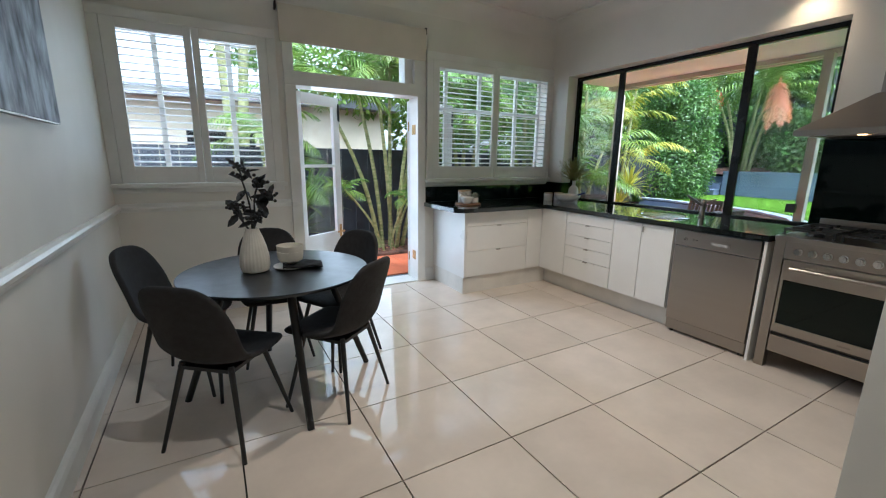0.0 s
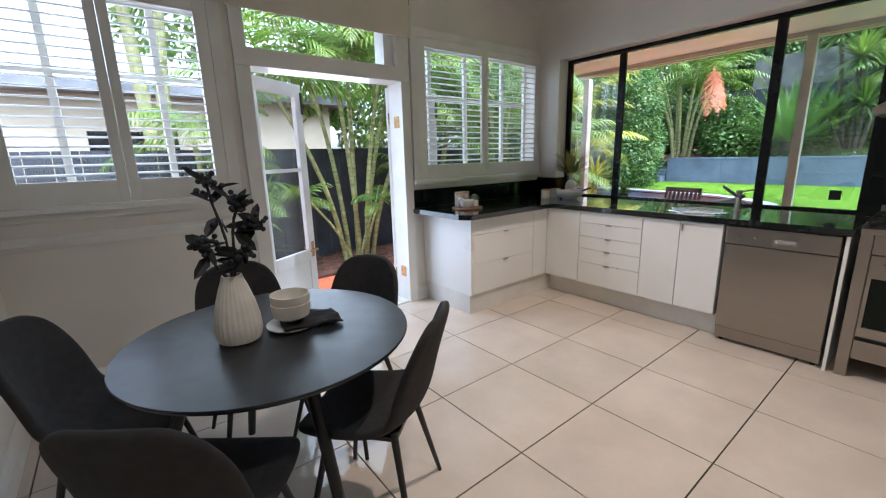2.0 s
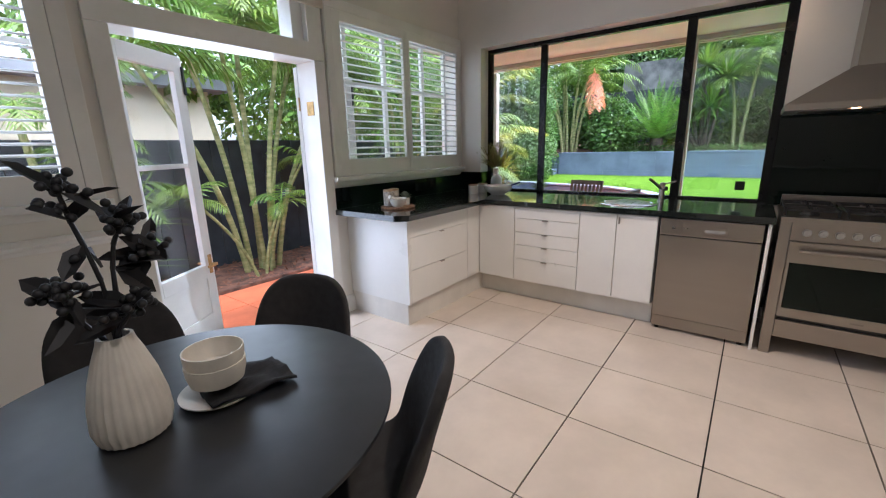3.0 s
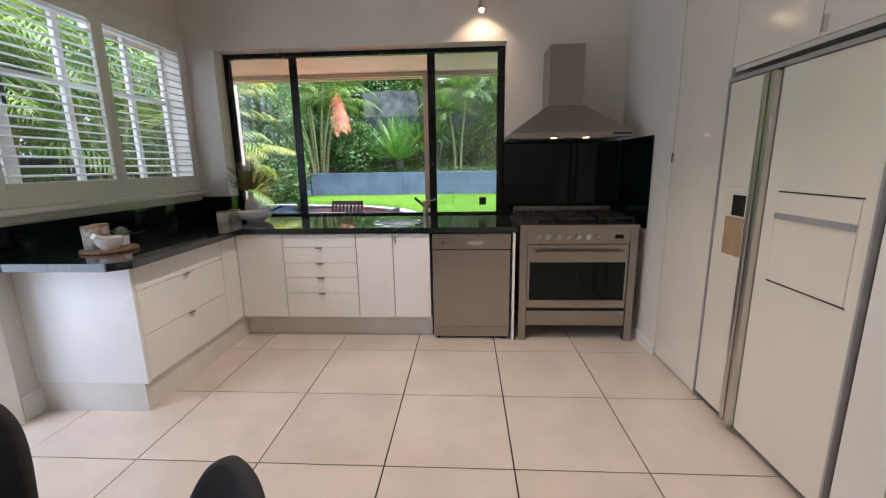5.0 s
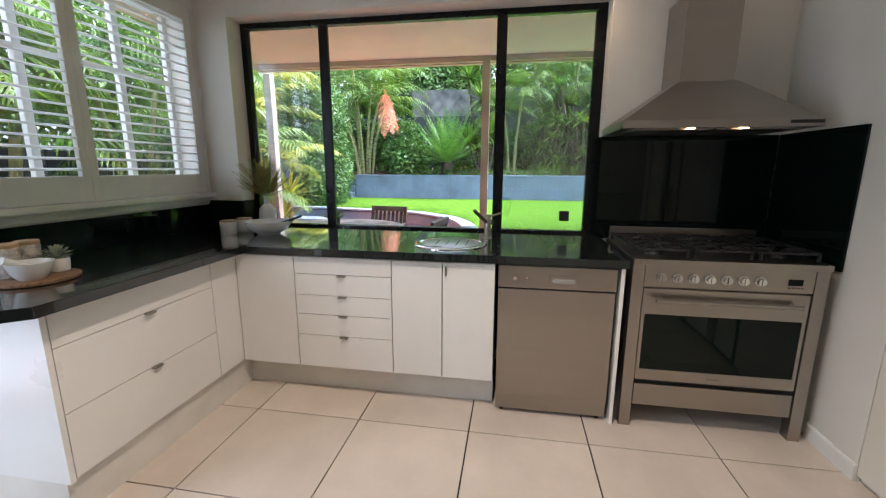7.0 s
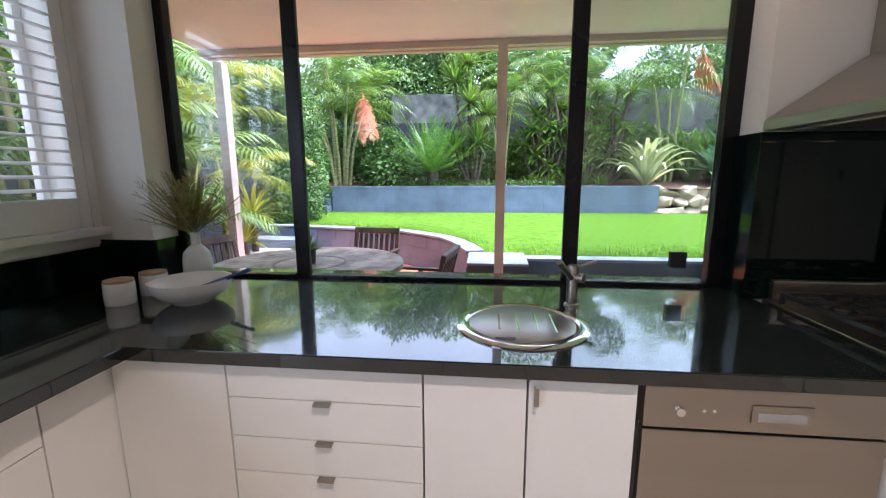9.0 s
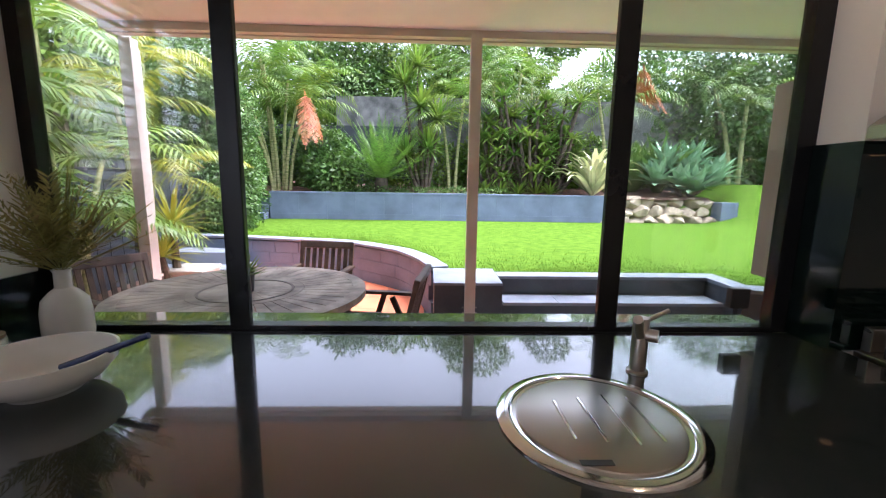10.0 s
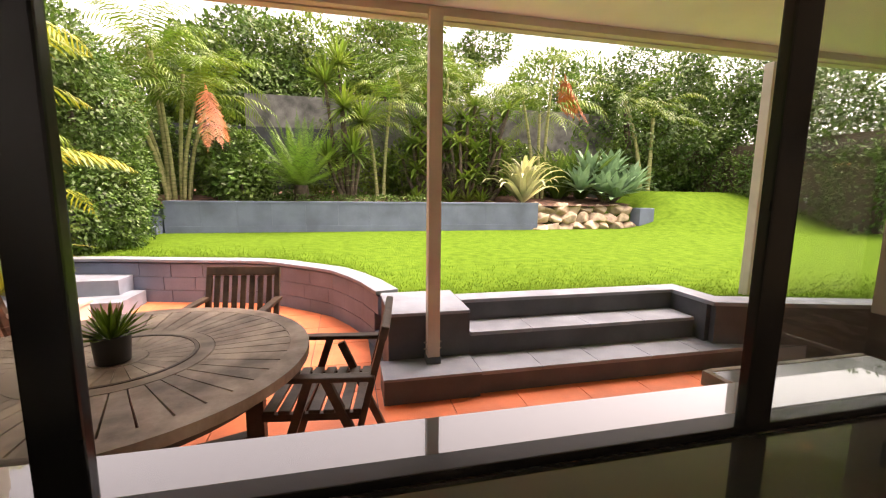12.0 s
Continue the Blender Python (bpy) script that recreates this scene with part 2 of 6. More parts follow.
def cyl(bm, p0, p1, r0, r1=None, n=16, caps=True):
    p0, p1 = Vector(p0), Vector(p1)
    r1 = r0 if r1 is None else r1
    d = p1 - p0
    m = Matrix.Translation((p0 + p1) / 2) @ d.to_track_quat("Z", "Y").to_matrix().to_4x4()
    return bmesh.ops.create_cone(bm, cap_ends=caps, segments=n, radius1=r0, radius2=r1, depth=d.length, matrix=m)["verts"]


def lathe(bm, prof, n=32, at=(0, 0, 0), flute=0.0, flutes=12):
    rings = []
    for r, z in prof:
        ring = []
        for i in range(n):
            a = 2 * math.pi * i / n
            k = r * (1 + flute * math.cos(flutes * a))
            ring.append(bm.verts.new((at[0] + k * math.cos(a), at[1] + k * math.sin(a), at[2] + z)))
        rings.append(ring)
    for a, b in zip(rings, rings[1:]):
        for i in range(n):
            bm.faces.new((a[i], a[(i + 1) % n], b[(i + 1) % n], b[i]))
    bm.faces.new(list(reversed(rings[0])))
    return rings


def part(name, bm, material, parent=None, label="", smooth=False, at=None):
    me = bpy.data.meshes.new(name)
    bmesh.ops.recalc_face_normals(bm, faces=bm.faces)
    bm.to_mesh(me)
    bm.free()
    me.materials.append(material)
    if smooth:
        me.shade_smooth()
        me.set_sharp_from_angle(angle=radians(40))
    ob = new(name, me)
    if at is not None:
        ob.matrix_basis = at
    if parent is not None:
        ob.parent = parent
    if label:
        ob["label"] = label
    return ob


def mesh_np(name, verts, faces, material, parent=None, label="", smooth=False):
    me = bpy.data.meshes.new(name)
    me.from_pydata([tuple(v) for v in verts], [], [tuple(f) for f in faces])
    me.materials.append(material)
    if smooth:
        me.shade_smooth()
    ob = new(name, me)
    if parent is not None:
        ob.parent = parent
    if label:
        ob["label"] = label
    return ob


def boxes(name, bs, material, parent=None, label="", bevel=0.0, at=None):
    bm = bmesh.new()
    for b in bs:
        bx(bm, *b, bevel=bevel)
    return part(name, bm, material, parent, label, at=at)


def thing(name, at, label, category, group="", kind=""):
    ob = new(name)
    ob.matrix_basis = at if isinstance(at, Matrix) else Matrix.Translation(at)
    ob.empty_display_size = 0.1
    return tagged(ob, label, category, group, kind)


def structure(name, bs, material, label="", category="", bevel=0.0):
    return tagged(boxes(name, bs, material, bevel=bevel), label, category or name.split("_")[0], kind="structure")


# ---- room shell ----
XW, XE, YN, YS, ZC = -0.655, 3.88, 4.10, -1.35, 3.0
slab = structure("floor", [(-1.0, YS - 0.2, -0.14, 4.12, 4.30, -0.012)], M_GROUT, "cream polished tiled floor with dark joints", "floor")
structure("wall_north", [(-1.0, YN, 0, -0.58, 4.30, ZC), (-0.58, YN, 0, 0.53, 4.30, 1.16), (-0.58, YN, 2.40, 0.53, 4.30, ZC),
                         (0.53, YN, 0, 0.70, 4.30, ZC), (0.70, YN, 2.50, 2.02, 4.30, ZC), (2.02, YN, 0, 2.16, 4.30, ZC),
                         (2.16, YN, 0, 3.82, 4.30, 1.16), (2.16, YN, 2.42, 3.82, 4.30, ZC), (3.82, YN, 0, 4.12, 4.30, ZC)], M_WALL,
          "cream painted wall with windows and a french door", "wall")
structure("wall_east", [(XE, 3.82, 0, 4.12, YN, ZC), (XE, 1.28, 2.37, 4.12, 3.82, ZC), (XE, 1.28, 0, 4.12, 3.82, 0.86), (XE, YS, 0, 4.12, 1.28, ZC)],
          M_WALL, "cream painted wall around the wide kitchen window", "wall")
structure("wall_south", [(-1.0, YS - 0.2, 0, 4.12, YS, ZC)], M_WALL, "cream painted wall", "wall")
ww = boxes("wall_west", [(-0.2, -5.6, 0, 0, 0.0, ZC)], M_WALL)
WEST = pose(-0.672, 4.10, 0, 0, 0, 0.8)
ww.matrix_basis = WEST
tagged(ww, "cream painted wall with a chair rail", "wall", kind="structure")
bm = bmesh.new()
bx(bm, -1.0, YS - 0.2, ZC, 4.12, 4.30, ZC + 0.12)
ceil = tagged(part("ceiling", bm, M_CEIL), "white plaster ceiling with a coved cornice", "ceiling", kind="structure")
bm = bmesh.new()
prof = [(0, -0.17)] + [(0.15 * (1 - math.cos(a)), -0.17 + 0.15 * math.sin(a)) for a in np.linspace(0.1, math.pi / 2, 7)] + [(0.17, -0.02), (0.17, 0), (0, 0)]
for (ax, ay), (bxx, byy), (nx, ny) in (((-1, YN), (XE, YN), (0, -1)), ((XE, YN), (XE, YS), (-1, 0))):
    A = [bm.verts.new((ax + nx * o, ay + ny * o, ZC + z)) for o, z in prof]
    B = [bm.verts.new((bxx + nx * o, byy + ny * o, ZC + z)) for o, z in prof]
    for i in range(len(prof) - 1):
        bm.faces.new((A[i], A[i + 1], B[i + 1], B[i]))
tagged(part("trim_cornice", bm, M_CEIL, smooth=True), "white coved plaster cornice", "cornice", kind="structure")
# ---- windows and door of the north wall ----
def shutter_window(name, x0, x1, z0, z1, panels, label, sash):
    w = thing(name, (0, 0, 0), label, "window", kind="structure")
    f = 0.075
    boxes("architrave", [(x0 - f, YN - 0.03, z0 - 0.02, x0, YN - 0.001, z1), (x1, YN - 0.03, z0 - 0.02, x1 + f, YN - 0.001, z1),
                         (x0 - f, YN - 0.03, z1, x1 + f, YN - 0.001, z1 + f)], M_TRIM, w, bevel=0.006)
    boxes("window_sill", [(x0 - f - 0.02, YN - 0.075, z0 - 0.055, x1 + f + 0.02, YN + 0.02, z0 - 0.02)], M_TRIM, w, bevel=0.008)
    boxes("window_apron", [(x0 - f, YN - 0.022, z0 - 0.10, x1 + f, YN - 0.001, z0 - 0.055)], M_TRIM, w, bevel=0.004)
    boxes("jamb_lining", [(x0, YN, z0 - 0.02, x0 + 0.012, 4.30, z1), (x1 - 0.012, YN, z0 - 0.02, x1, 4.30, z1), (x0, YN, z1 - 0.012, x1, 4.30, z1)], M_TRIM, w)
    # outer sash with panes
    ys = 4.24
    bars = [(x0 + 0.012, ys, z0, x0 + 0.05, ys + 0.035, z1), (x1 - 0.05, ys, z0, x1 - 0.012, ys + 0.035, z1), (x0 + 0.05, ys, z0, x1 - 0.05, ys + 0.035, z0 + 0.05),
            (x0 + 0.05, ys, z1 - 0.05, x1 - 0.05, ys + 0.035, z1)]
    for sx in sash:
        bars.append((sx - 0.02, ys, z0 + 0.05, sx + 0.02, ys + 0.034, z1 - 0.05))
    bars.append((x0 + 0.05, ys + 0.002, (z0 + z1) / 2 + 0.12, x1 - 0.05, ys + 0.032, (z0 + z1) / 2 + 0.145))
    boxes("window_frame", bars, M_TRIM, w, bevel=0.003)
    pane = boxes("pane", [(x0 + 0.03, ys + 0.015, z0 + 0.03, x1 - 0.03, ys + 0.019, z1 - 0.03)], M_GLASS, w)
    pane.visible_shadow = False
    mid = (panels[0][1] + panels[1][0]) / 2
    for (a, b), (pa, pb) in zip(panels, ((x0 + 0.001, mid - 0.001), (mid + 0.001, x1 - 0.001))):
        boxes("shutter_frame", [(pa, YN - 0.028, z0 - 0.018, a, YN + 0.002, z1), (b, YN - 0.028, z0 - 0.018, pb, YN + 0.002, z1),
                                (a, YN - 0.028, z0 - 0.018, b, YN + 0.002, z0 + 0.115), (a, YN - 0.028, z1 - 0.075, b, YN + 0.002, z1)], M_SHUT, w, bevel=0.004)
        zs = np.linspace(z0 + 0.15, z1 - 0.10, 19)
        bm = bmesh.new()
        lathe_pts = [(-0.030, 0.0), (-0.018, 0.0045), (0, 0.006), (0.018, 0.0045), (0.030, 0), (0.018, -0.0045), (0, -0.006), (-0.018, -0.0045)]
        A = [bm.verts.new((a, y, z)) for y, z in lathe_pts]
        B = [bm.verts.new((b, y, z)) for y, z in lathe_pts]
        for i in range(8):
            bm.faces.new((A[i], A[(i + 1) % 8], B[(i + 1) % 8], B[i]))
        me = part("slat", bm, M_SHUT, w, smooth=True, at=pose(0, YN - 0.012, zs[0], 9, 0, 0))
        for z in zs[1:]:
            o = new("slat", me.data)
            o.matrix_basis = pose(0, YN - 0.012, z, 9, 0, 0)
            o.parent = w
    return w


shutter_window("window_1", -0.60, 0.53, 1.18, 2.38, [(-0.507, -0.080), (0.030, 0.455)], "white plantation shutters with open slats in a painted frame", [-0.29, 0.24])
shutter_window("window_2", 2.165, 3.84, 1.19, 2.41, [(2.245, 2.955), (3.045, 3.785)], "white plantation shutters with open slats above the worktop", [2.42, 2.88, 3.43])

door = thing("door_1", (0, 0, 0), "white timber french door standing open outwards", "door", kind="structure")
boxes("door_frame", [(0.66, YN - 0.025, 0, 0.76, 4.30, 2.02), (1.985, YN - 0.025, 0, 2.075, 4.30, 2.02), (0.66, YN - 0.03, 2.02, 2.075, 4.30, 2.14)], M_TRIM, door, bevel=0.006)
boxes("transom_frame", [(0.66, YN - 0.02, 2.14, 0.75, 4.30, 2.52), (1.86, YN + 0.03, 2.14, 1.95, 4.28, 2.5), (1.95, YN - 0.02, 2.14, 2.075, 4.30, 2.52),
                        (0.75, YN - 0.02, 2.46, 1.95, 4.29, 2.53)], M_TRIM, door, bevel=0.005)
boxes("transom_pane", [(0.74, 4.2, 2.14, 1.87, 4.204, 2.47)], M_GLASS, door).visible_shadow = False
boxes("threshold", [(0.76, YN - 0.01, -0.01, 1.985, 4.36, 0.012)], M_TRIM, door, bevel=0.004)


def leaf(at, mirror):
    L = boxes("door_leaf", [], M_TRIM, door)
    bm = bmesh.new()
    W, H, T = 0.60, 1.99, 0.04
    for b in ((0, 0, 0, 0.085, T, H), (W - 0.085, 0, 0, W, T, H), (0.085, 0, 0, W - 0.085, T, 0.20), (0.085, 0, 0.47, W - 0.085, T, 0.57), (0.085, 0, H - 0.1, W - 0.085, T, H),
              (0.085, 0.006, 1.27, W - 0.085, T - 0.006, 1.30)):
        bx(bm, *b, bevel=0.004)
    bx(bm, 0.083, 0.012, 0.19, W - 0.083, T - 0.012, 0.48)
    me = L.data
    bm.to_mesh(me)
    bm.free()
    L.matrix_basis = at
    g = boxes("pane", [(0.08, 0.018, 0.56, W - 0.08, 0.022, 1.95)], M_GLASS, L)
    g.visible_shadow = False
    bm = bmesh.new()
    cyl(bm, (W - 0.04, -0.05, 0.57), (W - 0.04, 0.09, 0.57), 0.009, n=10)
    bx(bm, W - 0.055, -0.008, 0.50, W - 0.025, 0.0, 0.64, bevel=0.003)
    bx(bm, W - 0.13, -0.058, 0.56, W - 0.03, -0.045, 0.58, bevel=0.004)
    part("door_handle", bm, M_BRASS, L, "brass lever handle", smooth=True)
    bm = bmesh.new()
    bx(bm, W - 0.02, -0.012, 1.75, W + 0.0, -0.001, 1.93, bevel=0.003)
    part("bolt", bm, M_BLACK, L, "dark slide bolt")
    for z in (0.25, 1.72):
        boxes("hinge", [(-0.012, -0.006, z - 0.05, 0.03, -0.001, z + 0.05)], M_BRASS, L, "copper-coloured hinge")
    return L


leaf(pose(0.765, 4.245, 0.012, 0, 0, 32), False)
leaf(pose(1.985, 4.305, 0.012, 0, 0, 5), True)
for z in (0.30, 1.69):
    boxes("hinge", [(1.980, 4.13, z - 0.05, 1.9845, 4.21, z + 0.05)], M_BRASS, door, "copper-coloured hinge")

blind = thing("roller_blind", (0, 0, 0), "rolled-up cream fabric blind above the french door", "blind")
for dy, z0, z1 in ((0.0, 2.36, 2.66), (0.014, 2.37, 2.655), (0.028, 2.385, 2.65)):
    boxes("fold", [(0.635, YN - 0.09 + dy, z0, 2.05, YN - 0.078 + dy, z1)], M_FABWHITE, blind, bevel=0.003)
boxes("headrail", [(0.63, YN - 0.045, 2.62, 2.055, YN - 0.001, 2.67)], M_TRIM, blind, bevel=0.004)
for x in (0.622, 2.062):
    boxes("bracket", [(x - 0.006, YN - 0.07, 2.62, x + 0.006, YN - 0.0, 2.68)], M_BLACK, blind)
bm = bmesh.new()
cyl(bm, (2.09, YN - 0.05, 2.62), (2.10, YN - 0.03, 1.2), 0.004, n=6)
part("cord", bm, M_TRIM, blind)

# chair rail, baseboards
prof_rail = [(0, -0.035), (0.012, -0.035), (0.02, -0.02), (0.032, -0.008), (0.035, 0.008), (0.022, 0.02), (0.014, 0.035), (0, 0.035)]
prof_base = [(0, 0), (0.022, 0), (0.022, 0.10), (0.016, 0.125), (0.008, 0.14), (0, 0.145)]


def moulding(name, prof, a, b, nrm, z, label, m=None):
    bm = bmesh.new()
    A = [bm.verts.new((a[0] + nrm[0] * o, a[1] + nrm[1] * o, z + h)) for o, h in prof]
    B = [bm.verts.new((b[0] + nrm[0] * o, b[1] + nrm[1] * o, z + h)) for o, h in prof]
    n = len(prof)
    for i in range(n):
        bm.faces.new((A[i], A[(i + 1) % n], B[(i + 1) % n], B[i]))
    bm.faces.new(A)
    bm.faces.new(list(reversed(B)))
    ob = part(name, bm, M_TRIM)
    if m is not None:
        ob.matrix_basis = m
    return tagged(ob, label, "trim", kind="structure")


moulding("trim_chair_rail", prof_rail, (0.001, 0), (0.001, -5.4), (1, 0), 0.962, "white moulded chair rail", WEST)
moulding("trim_chair_rail", prof_rail, (-0.66, YN - 0.001), (0.655, YN - 0.001), (0, -1), 0.962, "white moulded chair rail")
moulding("baseboard", prof_base, (0.001, 0), (0.001, -5.4), (1, 0), 0, "white painted baseboard", WEST)
moulding("baseboard", prof_base, (-0.66, YN - 0.001), (0.655, YN - 0.001), (0, -1), 0, "white painted baseboard")
moulding("baseboard", prof_base, (2.08, YN - 0.001), (2.215, YN - 0.001), (0, -1), 0, "white painted baseboard")

# ---- kitchen window ----
kw = thing("window_3", (0, 0, 0), "wide black aluminium servery window, slid open in the middle", "window", kind="structure")
boxes("window_frame", [(4.03, 1.28, 0.905, 4.08, 3.82, 0.925), (4.03, 1.28, 2.33, 4.08, 3.82, 2.37), (4.03, 3.775, 0.925, 4.08, 3.82, 2.33), (4.03, 1.28, 0.925, 4.08, 1.345, 2.33)],
      M_FRAME, kw, bevel=0.003)
for y in (3.183, 1.933):
    boxes("mullion", [(4.026, y - 0.034, 0.922, 4.052, y + 0.034, 2.34)], M_FRAME, kw, bevel=0.005)
for y0, y1, x, m in ((1.34, 1.933, 4.05, M_TINT), (1.34, 1.933, 4.066, M_TINT), (3.183, 3.775, 4.05, M_GLASS), (3.183, 3.775, 4.066, M_GLASS)):
    boxes("pane", [(x, y0, 0.92, x + 0.004, y1, 2.34)], m, kw).visible_shadow = False
# dark sticker on the right-hand glass, built as a small box
boxes("pane_sticker", [(4.02, 1.44, 0.995, 4.048, 1.505, 1.065)], M_BLACK, kw, bevel=0.004)

# ---- kitchen ----
def bar_handle(x, y, z, along, parent):
    if along == "y":
        b = [(x - 0.016, y - 0.025, z - 0.004, x, y + 0.025, z), (x - 0.018, y - 0.025, z - 0.008, x - 0.015, y + 0.025, z)]
    elif along == "x":
        b = [(x - 0.025, y - 0.016, z - 0.004, x + 0.025, y, z), (x - 0.025, y - 0.018, z - 0.008, x + 0.025, y - 0.015, z)]
    else:
        b = [(x - 0.016, y - 0.004, z - 0.025, x, y, z + 0.025), (x - 0.018, y - 0.012, z - 0.025, x - 0.015, y, z + 0.025)]
    return boxes("handle", b, M_STEEL, parent, "small steel lip handle")


FX, FY, ZB, ZT = 3.215, 3.425, 0.188, 0.862


def unit_x(name, y0, y1, zs, handles, label, vertical=None):
    u = thing(name, (3.6, (y0 + y1) / 2, 0), label, "cabinet", "kitchen base cabinets")
    inv = u.matrix_basis.inverted()
    parts = [boxes("body", [(FX + 0.02, y0 + 0.001, ZB - 0.01, 3.86, y1 - 0.001, ZT)], M_CAB, u)]
    zz = [ZB] + zs + [ZT - 0.004]
    for a, b in zip(zz, zz[1:]):
        d = boxes("drawer_front" if len(zz) > 2 else "door", [(FX, y0 + 0.0015, a + 0.0015, FX + 0.018, y1 - 0.0015, b - 0.0015)], M_CAB, u, bevel=0.0012)
        parts.append(d)
        if handles and len(zz) > 2 and b < ZT - 0.01:
            bar_handle(FX, (y0 + y1) / 2, b - 0.001, "y", d)
        if vertical is not None:
            bar_handle(FX, vertical, ZT - 0.05, "z", d)
    for p in parts:
        p.matrix_basis = inv
    return u


unit_x("corner_cabinet", 3.055, 3.4215, [], False, "white flat-fronted corner base cabinet")
unit_x("drawer_cabinet", 2.475, 3.052, [0.388, 0.516, 0.632, 0.757], True, "white base cabinet with five flat drawers")
unit_x("base_cabinet", 2.19, 2.472, [], False, "white flat-fronted base cabinet under the sink")
unit_x("base_cabinet", 1.905, 2.187, [], False, "white flat-fronted base cabinet with a small chrome handle", vertical=2.172)


def unit_y(name, x0, x1, zs, handles, label):
    u = thing(name, ((x0 + x1) / 2, 3.75, 0), label, "cabinet", "kitchen base cabinets")
    inv = u.matrix_basis.inverted()
    parts = [boxes("body", [(x0 + 0.001, FY + 0.02, ZB - 0.01, x1 - 0.001, YN - 0.002, ZT)], M_CAB, u)]
    zz = [ZB] + zs + [ZT - 0.004]
    for a, b in zip(zz, zz[1:]):
        d = boxes("drawer_front" if len(zz) > 2 else "door", [(x0 + 0.0015, FY, a + 0.0015, x1 - 0.0015, FY + 0.018, b - 0.0015)], M_CAB, u, bevel=0.0012)
        parts.append(d)
        if handles and b < ZT - 0.01:
            bar_handle((x0 + x1) / 2, FY, b - 0.001, "x", d)
    for p in parts:
        p.matrix_basis = inv
    return u


unit_y("drawer_cabinet", 2.215, 3.01, [0.455, 0.714], True, "white base cabinet with wide flat drawers")
unit_y("base_cabinet", 3.012, 3.222, [], False, "white flat-fronted base cabinet beside the corner")
tagged(boxes("end_panel", [(2.192, FY, ZB - 0.01, 2.213, YN - 0.002, ZT)], M_CAB, bevel=0.001), "white cabinet end panel", "panel")
tagged(boxes("end_panel", [(FX - 0.005, 1.258, 0.0, 3.86, 1.276, ZT)], M_CAB, bevel=0.001), "white filler panel beside the cooker", "panel")
tagged(boxes("kick_board", [(2.20, FY + 0.03, 0, 3.325, FY + 0.045, ZB - 0.012), (3.325, 1.905, 0, 3.34, FY + 0.045, ZB - 0.012), (2.20, FY + 0.045, 0, 2.215, YN - 0.002, ZB - 0.012)], M_KICK),
       "pale kick board under the base cabinets", "kick board")

# worktop, one L-shaped slab running into the window recess
outline = [(2.06, YN), (2.06, 3.43), (2.13, 3.345), (3.19, 3.345), (3.19, 1.245), (XE - 0.001, 1.245), (XE - 0.001, 1.285), (4.025, 1.285), (4.025, 3.815), (XE - 0.001, 3.815), (XE - 0.001, YN)]
bm = bmesh.new()
vs = [bm.verts.new((x, y - 0.002 if y == YN else y, 0.866)) for x, y in outline]
f = bm.faces.new(vs)
r = bmesh.ops.extrude_face_region(bm, geom=[f])
bmesh.ops.translate(bm, vec=(0, 0, 0.042), verts=[v for v in r["geom"] if isinstance(v, bmesh.types.BMVert)])
bmesh.ops.bevel(bm, geom=[e for e in bm.edges], offset=0.003, segments=2, affect="EDGES")
tagged(part("worktop", bm, M_STONE), "polished black stone L-shaped worktop", "worktop")
tagged(boxes("servery_ledge", [(4.122, 1.28, 0.868, 4.24, 3.82, 0.902), (4.081, 1.285, 0.868, 4.122, 3.815, 0.902)], M_LEDGE), "polished black stone ledge outside the kitchen window", "ledge", kind="structure")
tagged(boxes("splashback", [(2.09, YN - 0.012, 0.909, XE - 0.002, YN - 0.001, 1.078)], M_BGLASS), "glossy black splashback under the shutters", "splashback")
tagged(boxes("splashback", [(XE - 0.012, 3.815, 0.909, XE - 0.001, YN - 0.013, 1.11), (XE + 0.0, 3.806, 0.909, 4.028, 3.818, 1.11)], M_BGLASS), "glossy black splashback in the corner", "splashback")
tagged(boxes("splashback", [(XE - 0.012, 0.305, 0.909, XE - 0.001, 1.291, 1.55), (XE - 0.001, 1.2805, 0.909, 4.028, 1.291, 1.55)], M_BGLASS), "glossy black glass splashback wrapping from cooker to window", "splashback")
tagged(boxes("splashback", [(3.25, 0.292, 0.88, XE - 0.013, 0.303, 1.55)], M_BGLASS), "glossy black glass side splashback beside the cooker", "splashback")

# south run: wall stub, tall cupboard, fridge
structure("wall_cooker_side", [(2.97, -0.45, 0, XE, 0.29, ZC)], M_WALL, "cream painted wall beside the cooker", "wall")
moulding("baseboard", [(0, 0), (0.014, 0), (0.014, 0.07), (0.008, 0.08), (0, 0.08)], (2.965, 0.291), (3.28, 0.291), (0, 1), 0, "white painted baseboard")
tall = thing("tall_cupboard", (2.71, 0, 0), "glossy cream tall pantry cupboard", "cupboard")
boxes("body", [(-0.258, -0.45, 0.0, 0.258, 0.266, 2.98)], M_GLOSS, tall)
boxes("door", [(-0.257, 0.268, 0.03, 0.257, 0.288, 2.96)], M_GLOSS, tall, bevel=0.002)
# small chrome block in place of the grey wall switch beside the pantry
boxes("handle", [(0.235, 0.288, 1.36, 0.25, 0.30, 1.42)], M_CHROME, tall, "small chrome handle")
over = thing("overhead_cupboard", (2.01, 0, 1.80), "glossy cream cupboard above the fridge", "cupboard")
boxes("body", [(-0.60, -0.45, 0.0, 0.44, 0.266, 1.18)], M_GLOSS, over)
for a, b in ((-0.60, -0.081), (-0.079, 0.44)):
    d = boxes("door", [(a + 0.001, 0.268, 0.02, b - 0.001, 0.288, 1.16)], M_GLOSS, over, bevel=0.002)
boxes("handle", [(-0.11, 0.288, 0.03, -0.098, 0.305, 0.09)], M_CHROME, over, "small chrome handle")
